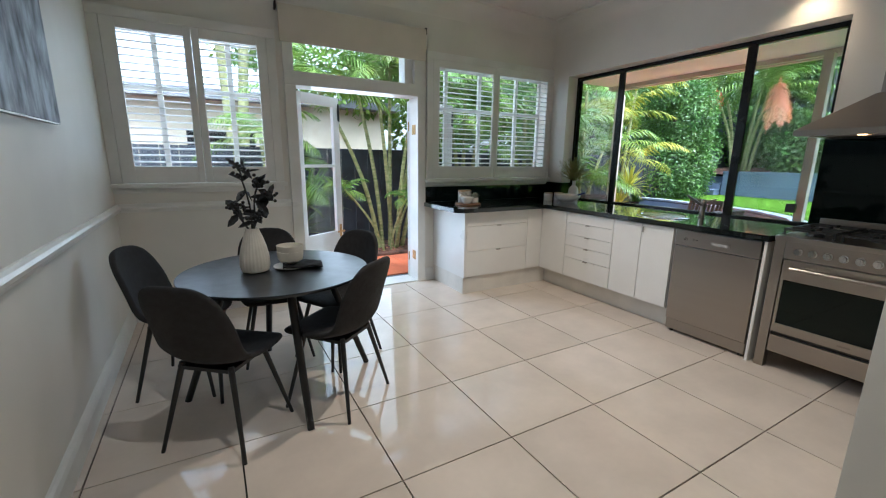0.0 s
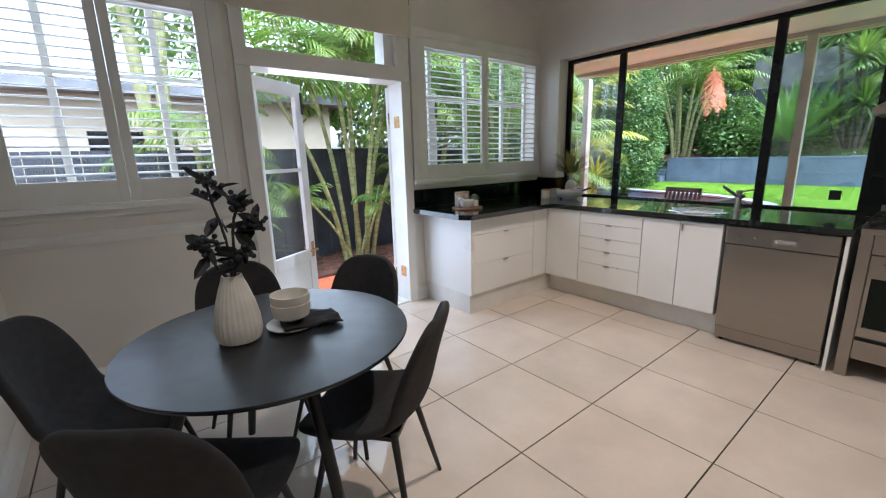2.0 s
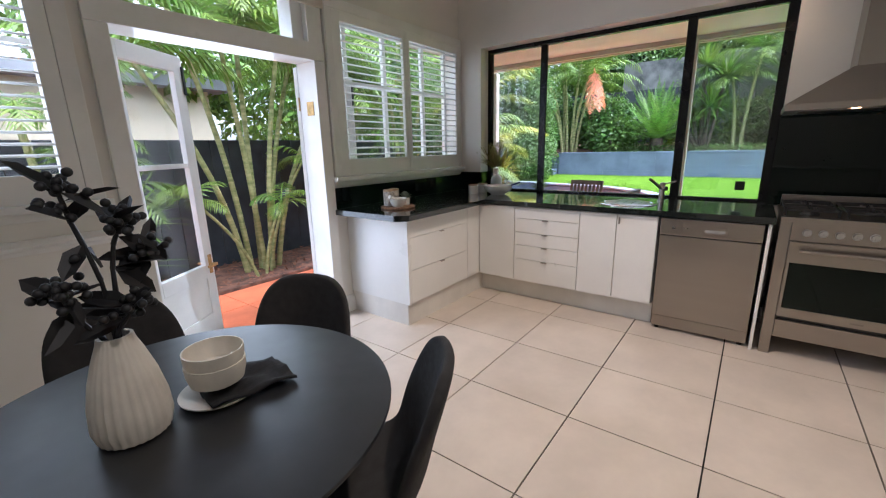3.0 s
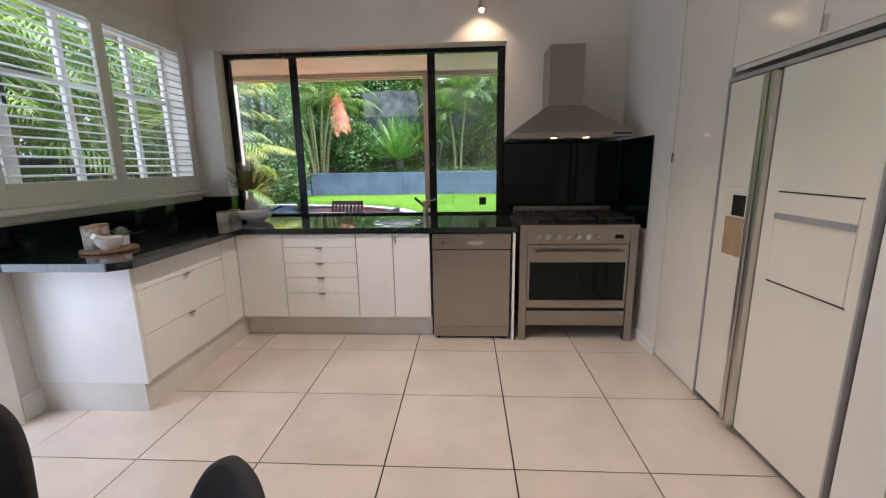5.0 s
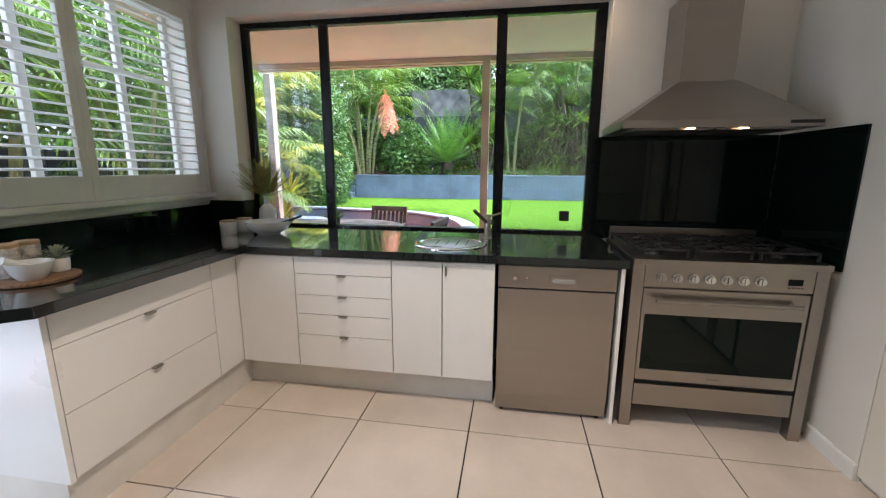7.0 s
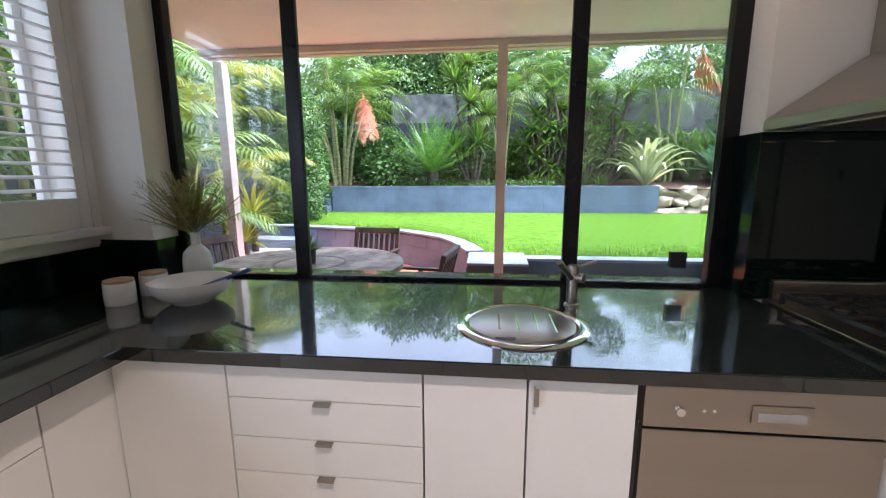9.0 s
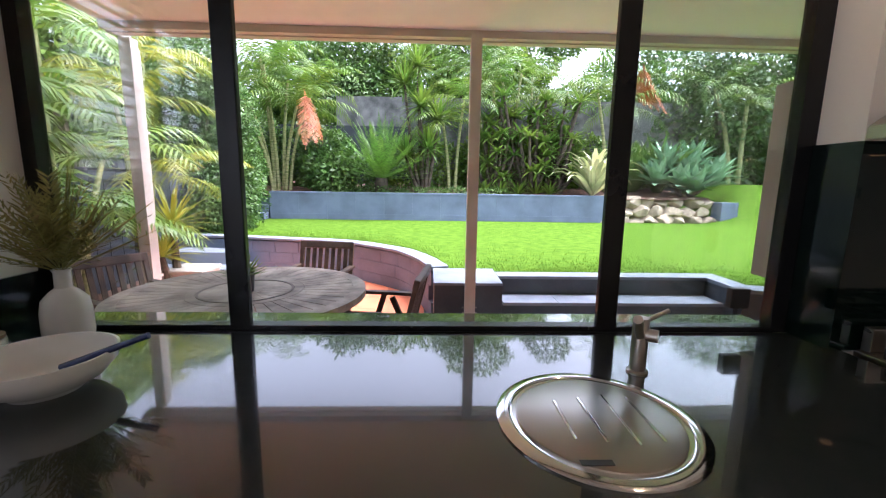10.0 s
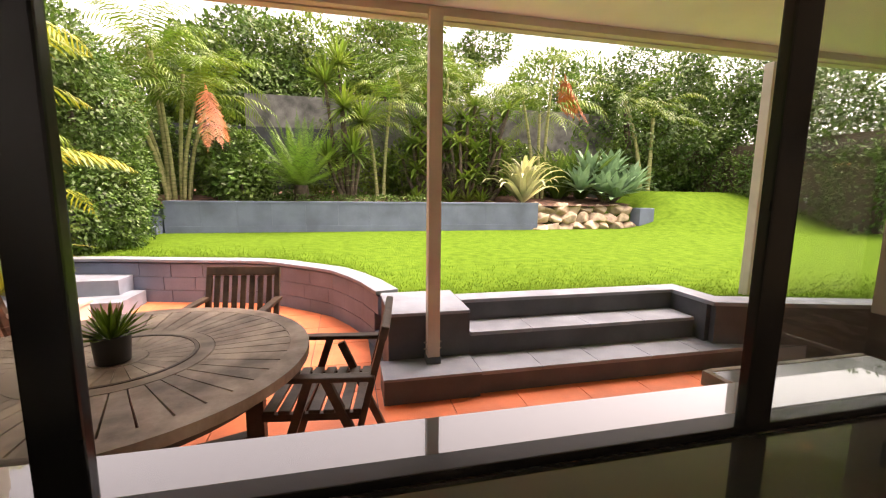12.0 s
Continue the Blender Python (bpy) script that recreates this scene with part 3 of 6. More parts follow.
tagged(boxes("end_panel", [(1.38, -0.45, 0, 1.55, 0.288, 1.795)], M_WALL, bevel=0.002), "cream painted panel beside the fridge", "panel")
fr = thing("fridge", (2.005, 0, 0), "white side-by-side fridge with grey handle channels", "fridge")
boxes("body", [(-0.435, -0.44, 0.02, 0.435, 0.235, 1.765)], M_GREYPL, fr)
for nm, a, b in (("freezer_door", 0.165, 0.428), ("fridge_door", -0.428, 0.08)):
    d = boxes(nm, [(a, 0.24, 0.055, b, 0.292, 1.745)], M_FRIDGE, fr, bevel=0.006)
    if nm == "freezer_door":
        boxes("dispenser", [(0.18, 0.292, 0.87, 0.345, 0.296, 1.24)], M_FRIDGE, d, bevel=0.003)
        boxes("dispenser_recess", [(0.195, 0.296, 0.90, 0.335, 0.299, 1.09)], mat("dispenser_tan", (0.40, 0.27, 0.15), 0.3), d)
        boxes("dispenser_panel", [(0.20, 0.296, 1.10, 0.29, 0.301, 1.20)], M_BLACK, d)
    else:
        boxes("hatch", [(-0.375, 0.292, 0.85, 0.0, 0.298, 1.23)], M_FRIDGE, d, bevel=0.003)
        boxes("hatch_grip", [(-0.375, 0.2982, 1.12, 0.0, 0.303, 1.145)], M_GREYPL, d)
        for zz in (0.843, 1.232):
            boxes("hatch_seam", [(-0.38, 0.2922, zz, 0.005, 0.295, zz + 0.005)], M_BLACK, d)
for a, b in ((0.084, 0.118), (0.126, 0.16)):
    boxes("handle", [(a, 0.25, 0.06, b, 0.318, 1.74)], M_SATIN, fr, "long grey metal handle", bevel=0.008)
boxes("edge_trim", [(0.428, 0.236, 0.02, 0.438, 0.30, 1.765), (-0.438, 0.236, 0.02, -0.428, 0.30, 1.765), (-0.438, 0.236, 1.748, 0.438, 0.30, 1.768)], M_GREYPL, fr)
boxes("grille", [(-0.42, 0.20, 0.0, 0.42, 0.235, 0.05)], M_BLACK, fr)

# dishwasher
dw = thing("dishwasher", (3.22, 1.59, 0), "stainless steel dishwasher under the worktop", "dishwasher")
boxes("body", [(0.03, -0.295, 0.03, 0.6, 0.295, 0.855)], M_GREYPL, dw)
boxes("door", [(0.0, -0.295, 0.115, 0.03, 0.295, 0.729)], M_STEEL, dw, bevel=0.004)
cp = boxes("control_panel", [(-0.004, -0.297, 0.738, 0.03, 0.297, 0.855)], M_STEEL, dw, bevel=0.004)
boxes("display", [(-0.008, -0.11, 0.765, -0.004, 0.035, 0.815)], M_STEEL, cp, bevel=0.0015)
boxes("display_window", [(-0.0095, -0.095, 0.772, -0.008, 0.02, 0.795)], M_GREYPL, cp)
bm = bmesh.new()
cyl(bm, (-0.004, 0.21, 0.79), (-0.018, 0.21, 0.79), 0.012, 0.011)
part("knob", bm, M_CHROME, cp, smooth=True)
for y in (0.15, 0.125):
    bm = bmesh.new()
    cyl(bm, (-0.004, y, 0.793), (-0.008, y, 0.793), 0.005, n=10)
    part("button", bm, M_CHROME, cp)
boxes("kick_plate", [(0.015, -0.295, 0.025, 0.03, 0.295, 0.108)], M_STEEL, dw, bevel=0.002)
for y in (-0.26, 0.26):
    bm = bmesh.new()
    cyl(bm, (0.05, y, 0), (0.05, y, 0.03), 0.015, n=10)
    part("foot", bm, M_BLACK, dw)

# cooker
ck = thing("cooker", (3.22, 0.79, 0), "freestanding stainless steel gas cooker with an oven", "cooker")
boxes("body", [(0.03, -0.42, 0.12, 0.63, 0.42, 0.885)], M_STEEL_D, ck)
for y in (-0.405, 0.405):
    boxes("leg", [(0.0, y - 0.028, 0, 0.06, y + 0.028, 0.90)], M_STEEL, ck, bevel=0.004)
    boxes("leg", [(0.56, y - 0.028, 0, 0.62, y + 0.028, 0.125)], M_STEEL, ck, bevel=0.004)
hob = boxes("hob", [(-0.012, -0.435, 0.886, 0.635, 0.435, 0.918)], M_STEEL, ck, bevel=0.006)
boxes("back_rail", [(0.60, -0.42, 0.919, 0.63, 0.42, 0.995)], M_STEEL, hob, bevel=0.004)
panel = boxes("control_panel", [(0.002, -0.375, 0.775, 0.03, 0.375, 0.885)], M_STEEL, ck, bevel=0.003)
for i in range(7):
    bm = bmesh.new()
    y = 0.30 - i * 0.073
    cyl(bm, (0.002, y, 0.828), (-0.012, y, 0.828), 0.024, 0.023, n=20)
    cyl(bm, (-0.012, y, 0.828), (-0.034, y, 0.828), 0.019, 0.017, n=20)
    bx(bm, -0.038, y - 0.004, 0.811, -0.03, y + 0.004, 0.845)
    part("knob", bm, M_CHROME, panel, smooth=True)
boxes("clock", [(-0.001, -0.325, 0.812, 0.002, -0.265, 0.842)], M_BGLASS, panel)
for i in range(5):
    bm = bmesh.new()
    cyl(bm, (0.002, -0.27 - i * 0.014, 0.80), (-0.002, -0.27 - i * 0.014, 0.80), 0.003, n=8)
    part("button", bm, M_BLACK, panel)
od = boxes("oven_door", [(0.006, -0.372, 0.27, 0.028, 0.372, 0.33), (0.006, -0.372, 0.63, 0.028, 0.372, 0.765), (0.006, -0.372, 0.33, 0.028, -0.355, 0.63), (0.006, 0.355, 0.33, 0.028, 0.372, 0.63)], M_STEEL, ck, bevel=0.002)
boxes("oven_window", [(0.010, -0.356, 0.329, 0.024, 0.356, 0.631)], M_BGLASS, od)
bm = bmesh.new()
cyl(bm, (-0.035, -0.32, 0.715), (-0.035, 0.32, 0.715), 0.011, n=14)
for y in (-0.29, 0.29):
    cyl(bm, (0.01, y, 0.715), (-0.035, y, 0.715), 0.008, n=10)
part("handle", bm, M_STEEL, od, smooth=True)
boxes("badge", [(0.004, -0.03, 0.292, 0.006, 0.03, 0.302)], M_STEEL_D, od)
boxes("warming_drawer", [(0.006, -0.372, 0.125, 0.028, 0.372, 0.245)], M_STEEL, ck, bevel=0.003)
boxes("shadow_gap", [(0.028, -0.375, 0.245, 0.034, 0.375, 0.27)], M_BLACK, ck)
for i, (px, py, r) in enumerate(((0.16, 0.29, 0.05), (0.45, 0.29, 0.04), (0.30, 0.0, 0.065), (0.16, -0.29, 0.04), (0.45, -0.29, 0.05))):
    bm = bmesh.new()
    cyl(bm, (px, py, 0.918), (px, py, 0.932), r, r * 0.9, n=20)
    cyl(bm, (px, py, 0.932), (px, py, 0.942), r * 0.75, r * 0.7, n=20)
    part("burner", bm, M_IRON, hob, smooth=True)
for py in (0.29, 0.0, -0.29):
    bm = bmesh.new()
    for yy in (-0.125, 0.125):
        bx(bm, 0.06, py + yy - 0.006, 0.948, 0.56, py + yy + 0.006, 0.962)
    for xx in (0.06, 0.30, 0.55):
        bx(bm, xx, py - 0.125, 0.949, xx + 0.012, py + 0.125, 0.961)
    for xx in (0.16, 0.45):
        bx(bm, xx - 0.005, py - 0.12, 0.95, xx + 0.005, py - 0.03, 0.966)
        bx(bm, xx - 0.005, py + 0.03, 0.95, xx + 0.005, py + 0.12, 0.966)
        bx(bm, xx - 0.09, py - 0.005, 0.95, xx - 0.03, py + 0.005, 0.966)
        bx(bm, xx + 0.03, py - 0.005, 0.95, xx + 0.09, py + 0.005, 0.966)
    for xx in (0.066, 0.556):
        for yy in (-0.125, 0.125):
            bx(bm, xx - 0.006, py + yy - 0.006, 0.918, xx + 0.006, py + yy + 0.006, 0.95)
    part("trivet", bm, M_IRON, hob)

# range hood
hd = thing("range_hood", (3.865, 0.845, 1.553), "stainless steel chimney range hood with two lit lamps", "range hood")
bm = bmesh.new()
lo = [(-0.50, -0.45), (-0.50, 0.45), (0, 0.45), (0, -0.45)]
hi = [(-0.30, -0.142), (-0.30, 0.142), (0, 0.142), (0, -0.142)]
r0 = [bm.verts.new((x, y, 0.0)) for x, y in lo]
r1 = [bm.verts.new((x, y, 0.036)) for x, y in lo]
r2 = [bm.verts.new((x, y, 0.25)) for x, y in hi]
for A, B in ((r0, r1), (r1, r2)):
    for i in range(4):
        bm.faces.new((A[i], A[(i + 1) % 4], B[(i + 1) % 4], B[i]))
bm.faces.new(r2)
bm.faces.new(list(reversed(r0)))
bmesh.ops.bevel(bm, geom=list(bm.edges), offset=0.003, segments=2, affect="EDGES")
can = part("canopy", bm, M_STEEL, hd)
boxes("chimney", [(-0.285, -0.132, 0.247, 0, 0.132, 0.70)], M_STEEL, hd, bevel=0.003)
boxes("filter", [(-0.44, -0.38, -0.006, -0.05, -0.01, 0.0), (-0.44, 0.01, -0.006, -0.05, 0.38, 0.0)], M_STEEL_D, hd)
M_LAMP = glow("warm_lamp", (1.0, 0.52, 0.20), 1.5)
for y in (-0.12, 0.12):
    bm = bmesh.new()
    cyl(bm, (-0.465, y, -0.005), (-0.465, y, 0.001), 0.021, n=18)
    part("lamp", bm, M_LAMP, hd, "lit warm halogen lamp")
boxes("switch_strip", [(-0.503, -0.44, 0.015, -0.5, -0.30, 0.03)], M_BLACK, hd)

# wall spotlight over the window
sp = thing("spotlight", (3.70, 1.5, 2.56), "small lit warm spotlight on the wall above the window", "spotlight")
bm = bmesh.new()
cyl(bm, (0.0, 0, 0.0), (-0.02, 0, 0.07), 0.028, 0.022, n=18)
cyl(bm, (-0.01, 0, 0.05), (0.1, 0, 0.07), 0.008, n=10)
cyl(bm, (0.1, 0, 0.07), (0.178, 0, 0.07), 0.012, 0.035, n=18)
part("fitting", bm, M_CHROME, sp, smooth=True)
bm = bmesh.new()
bmesh.ops.create_uvsphere(bm, u_segments=14, v_segments=8, radius=0.022, matrix=Matrix.Translation((-0.008, 0, -0.012)))
part("bulb", bm, M_LAMP, sp, "lit warm bulb", smooth=True)
dl = thing("downlight", (2.0, 2.0, 2.985), "recessed warm ceiling downlight", "downlight")
bm = bmesh.new()
lathe(bm, [(0.05, 0.0), (0.05, -0.004), (0.036, -0.004), (0.034, 0.012)], 20)
part("rim", bm, M_CHROME, dl, smooth=True)

# ---- dining corner ----
def shell_chair(at):
    c = thing("dining_chair", at, "charcoal fabric shell dining chair with black metal legs", "chair", "chairs round the dining table")
    rows = [(0.225, 0.438, 0.17, 0.0, 0.0), (0.20, 0.452, 0.205, 0.004, 0), (0.10, 0.448, 0.222, 0.012, 0), (-0.02, 0.438, 0.225, 0.03, 0.0), (-0.12, 0.442, 0.222, 0.05, 0.01),
            (-0.185, 0.485, 0.218, 0.05, 0.045), (-0.22, 0.56, 0.215, 0.02, 0.07), (-0.24, 0.66, 0.212, 0.0, 0.065), (-0.265, 0.75, 0.20, 0.0, 0.05), (-0.285, 0.825, 0.165, -0.004, 0.035), (-0.294, 0.865, 0.10, -0.01, 0.02)]
    bm = bmesh.new()
    grid = []
    for y, z, w, up, fwd in rows:
        grid.append([bm.verts.new((w * v, y + fwd * v * v, z + up * v * v)) for v in (-1, -0.8, -0.45, 0, 0.45, 0.8, 1)])
    for a, b in zip(grid, grid[1:]):
        for i in range(6):
            bm.faces.new((a[i], a[i + 1], b[i + 1], b[i]))
    s = part("shell", bm, M_FABRIC, c, smooth=True)
    so = s.modifiers.new("thick", "SOLIDIFY")
    so.thickness, so.offset = 0.032, 0
    su = s.modifiers.new("round", "SUBSURF")
    su.levels = su.render_levels = 2
    for sx in (-1, 1):
        for sy in (-1, 1):
            bm = bmesh.new()
            cyl(bm, (sx * 0.125, sy * 0.12, 0.435), (sx * 0.215, sy * 0.205, 0.0), 0.0145, 0.009, n=12)
            part("leg", bm, M_BLACK, c, smooth=True)
    bm = bmesh.new()
    bx(bm, -0.14, -0.135, 0.405, 0.14, 0.135, 0.422)
    part("seat_frame", bm, M_BLACK, c)
    return c


TC = Vector((0.298, 2.485, 0))
first = None
for cx, cy, ang in ((-0.02, 2.14, -129), (0.555, 2.20, -50), (-0.215, 2.80, 160), (0.70, 2.74, 30), (0.32, 2.98, 88)):
    m = pose(cx, cy, 0, 0, 0, ang + 90)
    first = copy_thing(first, m) if first else shell_chair(m)

dt = thing("dining_table", (TC.x, TC.y, 0), "round black dining table on splayed black legs", "table")
bm = bmesh.new()
lathe(bm, [(0.475, 0.715), (0.507, 0.720), (0.515, 0.731), (0.513, 0.738), (0.0001, 0.738)], 72)
part("tabletop", bm, M_TABLE, dt, smooth=True)
bm = bmesh.new()
lathe(bm, [(0.30, 0.683), (0.30, 0.715), (0.28, 0.715), (0.28, 0.683)], 40)
part("apron", bm, M_BLACK, dt)
for a in (-86, 4, 94, 173):
    a = radians(a)
    bm = bmesh.new()
    cyl(bm, (0.27 * math.cos(a), 0.27 * math.sin(a), 0.715), (0.53 * math.cos(a), 0.53 * math.sin(a), 0), 0.024, 0.018, n=14)
    part("leg", bm, M_BLACK, dt, smooth=True)

vase = thing("table_vase", (0.180, 2.49, 0.738), "ribbed cream ceramic vase on the dining table", "vase")
bm = bmesh.new()
lathe(bm, [(0.052, 0), (0.072, 0.008), (0.080, 0.04), (0.077, 0.09), (0.065, 0.15), (0.050, 0.20), (0.037, 0.235), (0.034, 0.25), (0.028, 0.25), (0.026, 0.20), (0.02, 0.1)], 96, flute=0.02, flutes=26)
part("vessel", bm, M_CERAMIC, vase, smooth=True)


def leaf_quad(vs, fs, p, d, n, L, W, fold=0.15):
    d, n = d.normalized(), n.normalized()
    s = d.cross(n).normalized()
    n = s.cross(d)
    i = len(vs)
    vs += [p, p + d * L * 0.35 + s * W / 2 + n * W * fold, p + d * L * 0.75 + s * W * 0.38 + n * W * fold * 0.7, p + d * L, p + d * L * 0.75 - s * W * 0.38 + n * W * fold * 0.7, p + d * L * 0.35 - s * W / 2 + n * W * fold, p + d * L * 0.5]
    fs += [(i, i + 1, i + 6), (i + 1, i + 2, i + 6), (i + 2, i + 3, i + 6), (i + 3, i + 4, i + 6), (i + 4, i + 5, i + 6), (i + 5, i, i + 6)]


rng = random.Random(5)
berry = None
spray = thing("black_foliage_spray", (0.180, 2.49, 0.975), "spray of black dried leaves and berries in the vase", "dried flowers")
for k, (dx, dy, hgt) in enumerate(((-0.02, -0.01, 0.335), (0.06, 0.0, 0.265), (-0.085, -0.03, 0.145), (0.02, -0.05, 0.09), (0.10, 0.03, 0.19))):
    bm = bmesh.new()
    pts = [Vector((dx * t ** 1.4 + 0.018 * math.sin(5 * t + k) * t, dy * t, (hgt + 0.05) * t - 0.05)) for t in np.linspace(0, 1, 7)]
    for a, b in zip(pts, pts[1:]):
        cyl(bm, a, b, 0.0055, 0.0045, n=6)
    st = part("stem", bm, M_BLACKLEAF, spray)
    for j in range(7):
        q = pts[-1].lerp(pts[-3], rng.uniform(0, 1) ** 1.5 if j < 7 else rng.uniform(1.0, 1.6))
        vs, fs = [], []
        d = Vector((rng.uniform(-1, 1), rng.uniform(-0.8, 0.8), rng.uniform(-0.75, 0.6)))
        leaf_quad(vs, fs, q, d, Vector((rng.uniform(-0.5, 0.5), rng.uniform(-1, 0.2), 0.7)), rng.uniform(0.075, 0.115), rng.uniform(0.032, 0.044), 0.22)
        mesh_np("leaf", vs, fs, M_BLACKLEAF, st)
    for j in range(24):
        q = pts[-1] + Vector((rng.gauss(0, 0.022), rng.gauss(0, 0.022), rng.gauss(0.0, 0.016)))
        if berry is None:
            bm = bmesh.new()
            bmesh.ops.create_icosphere(bm, subdivisions=2, radius=0.0095)
            o = part("berry", bm, M_BLACKLEAF, st, smooth=True)
            berry = o.data
        else:
            o = new("berry", berry)
            o.parent = st
        o.matrix_basis = Matrix.Translation(q)

BOWL = [(0.034, 0), (0.040, 0.003), (0.066, 0.018), (0.073, 0.045), (0.0745, 0.072), (0.0705, 0.072), (0.068, 0.045), (0.056, 0.021), (0.001, 0.014)]
PLATE = [(0.055, 0), (0.06, 0.003), (0.096, 0.012), (0.098, 0.017), (0.094, 0.017), (0.06, 0.008), (0.001, 0.007)]
for name, z, prof, label in (("plate", 0.738, PLATE, "cream stoneware plate under the bowls"), ("bowl", 0.768, BOWL, "cream stoneware bowl on the plate"), ("bowl", 0.803, BOWL, "cream stoneware bowl stacked on another")):
    bm = bmesh.new()
    lathe(bm, prof, 40)
    o = part(name, bm, M_CERAMIC, smooth=True)
    o.matrix_basis = Matrix.Translation((0.372, 2.485, z))
    tagged(o, label, name)
bm = bmesh.new()
n = 9
g = [[bm.verts.new(((i / (n - 1) - 0.5) * 0.22, (j / (n - 1) - 0.5) * 0.17, 0.764 + 0.006 * math.sin(i * 1.3 + j) + 0.004 * math.cos(j * 2.1) - 0.012 * max(0, i / (n - 1) - 0.6))) for j in range(n)] for i in range(n)]
for i in range(n - 1):
    for j in range(n - 1):
        bm.faces.new((g[i][j], g[i + 1][j], g[i + 1][j + 1], g[i][j + 1]))
nap = part("napkin", bm, mat("black_linen", (0.006, 0.006, 0.007), 0.95, vary=0.1, scale=40, fine=700, bump=0.03), smooth=True)
nap.matrix_basis = pose(0.435, 2.465, -0.001, 0, 0, -8)
nap.modifiers.new("thick", "SOLIDIFY").thickness = 0.008
tagged(nap, "folded black cloth napkin between plate and bowls", "napkin")

M_ART = mat("abstract_paint", (0.33, 0.37, 0.43), 0.6, vary=0.25, scale=5.5, fine=24, bump=0.08, color2=(0.02, 0.026, 0.04), stretch=(1, 2.2, 0.9))
pic = thing("painting", WEST @ pose(0.0, -1.32, 2.06), "abstract blue-grey canvas painting on the wall", "painting")
boxes("canvas", [(0.002, -1.0, -0.53, 0.034, 0.0, 0.55)], M_ART, pic, bevel=0.003)
boxes("frame", [(0.002, -1.008, -0.538, 0.03, 0.008, -0.531), (0.002, 0.001, -0.531, 0.03, 0.008, 0.551), (0.002, -1.008, 0.551, 0.03, 0.008, 0.558)], M_STEEL_D, pic)

# ---- things on the worktop ----
WZ = 0.908
snk = thing("sink", (3.49, 2.185, WZ), "round stainless sink with a lift-off draining lid", "sink")
bm = bmesh.new()
lathe(bm, [(0.215, 0.0), (0.215, 0.004), (0.205, 0.008), (0.19, 0.008), (0.186, 0.004), (0.18, 0.003), (0.0001, 0.003)], 64)
part("rim", bm, M_CHROME, snk, smooth=True)
bm = bmesh.new()
lathe(bm, [(0.172, 0.003), (0.172, 0.007), (0.165, 0.009), (0.0001, 0.009)], 64)
lid = part("lid", bm, M_STEEL, snk, smooth=True)
for i, y in enumerate((-0.10, -0.045, 0.015, 0.075)):
    boxes("groove", [(-0.10 + 0.01 * abs(i - 1), y - 0.003, 0.0092, 0.09 - 0.012 * abs(i - 1), y + 0.003, 0.0115)], M_CHROME, lid, bevel=0.001)
boxes("slot", [(-0.155, 0.03, 0.0093, -0.14, 0.09, 0.0105)], M_BLACK, lid)
tap = thing("mixer_tap", (3.72, 1.98, WZ), "brushed steel mixer tap with a lever beside the sink", "tap")
bm = bmesh.new()
lathe(bm, [(0.028, 0), (0.028, 0.006), (0.021, 0.01), (0.021, 0.15), (0.019, 0.155), (0.0001, 0.155)], 24)
part("body", bm, M_STEEL, tap, smooth=True)
bm = bmesh.new()
cyl(bm, (0, 0, 0.10), (-0.12, 0.075, 0.19), 0.012, 0.011, n=14)
part("spout", bm, M_STEEL, tap, smooth=True)
bm = bmesh.new()
cyl(bm, (0, 0, 0.14), (0.03, -0.09, 0.165), 0.007, 0.006, n=12)
cyl(bm, (0, 0, 0.11), (-0.025, -0.035, 0.11), 0.018, 0.017, n=16)
part("lever", bm, M_STEEL, tap, smooth=True)

M_LIDW = mat("pale_wood_lid", (0.45, 0.30, 0.16), 0.5, vary=0.12, scale=20, fine=120, bump=0.02)
for x, y, r, h in ((3.575, 3.72, 0.052, 0.085), (3.72, 3.70, 0.052, 0.085)):
    j = thing("canister", (x, y, WZ), "small white ceramic canister with a wooden lid", "canister", "canisters on the worktop")
    bm = bmesh.new()
    lathe(bm, [(r * 0.95, 0), (r, 0.004), (r, h - 0.003), (r * 0.97, h), (0.0001, h)], 36)
    part("jar", bm, M_WHITECER, j, smooth=True)
    bm = bmesh.new()
    lathe(bm, [(r * 0.9, h), (r * 0.96, h + 0.002), (r * 0.96, h + 0.01), (0.0001, h + 0.01)], 36)
    part("lid", bm, M_LIDW, j, smooth=True)
bw = thing("salad_bowl", (3.63, 3.46, WZ), "large white ceramic bowl with a blue spoon", "bowl")
bm = bmesh.new()
lathe(bm, [(0.07, 0), (0.075, 0.008), (0.08, 0.012), (0.115, 0.03), (0.14, 0.06), (0.146, 0.09), (0.140, 0.09), (0.132, 0.06), (0.10, 0.03), (0.0001, 0.02)], 56)
part("bowl", bm, M_WHITECER, bw, smooth=True)
bm = bmesh.new()
cyl(bm, (0.0, -0.04, 0.055), (0.03, -0.23, 0.125), 0.009, 0.008, n=10)
part("spoon", bm, mat("blue_lacquer", (0.02, 0.03, 0.10), 0.25), bw, "dark blue spoon", smooth=True)
vz = thing("vase_with_fern", (3.90, 3.63, WZ), "white bottle vase holding dried fern stems", "vase")
bm = bmesh.new()
lathe(bm, [(0.045, 0), (0.058, 0.006), (0.062, 0.05), (0.061, 0.11), (0.055, 0.145), (0.036, 0.168), (0.021, 0.18), (0.02, 0.225), (0.025, 0.235), (0.02, 0.235), (0.016, 0.2), (0.012, 0.1)], 40)
part("bottle", bm, M_WHITECER, vz, smooth=True)
vs, fs = [], []
rng = random.Random(11)
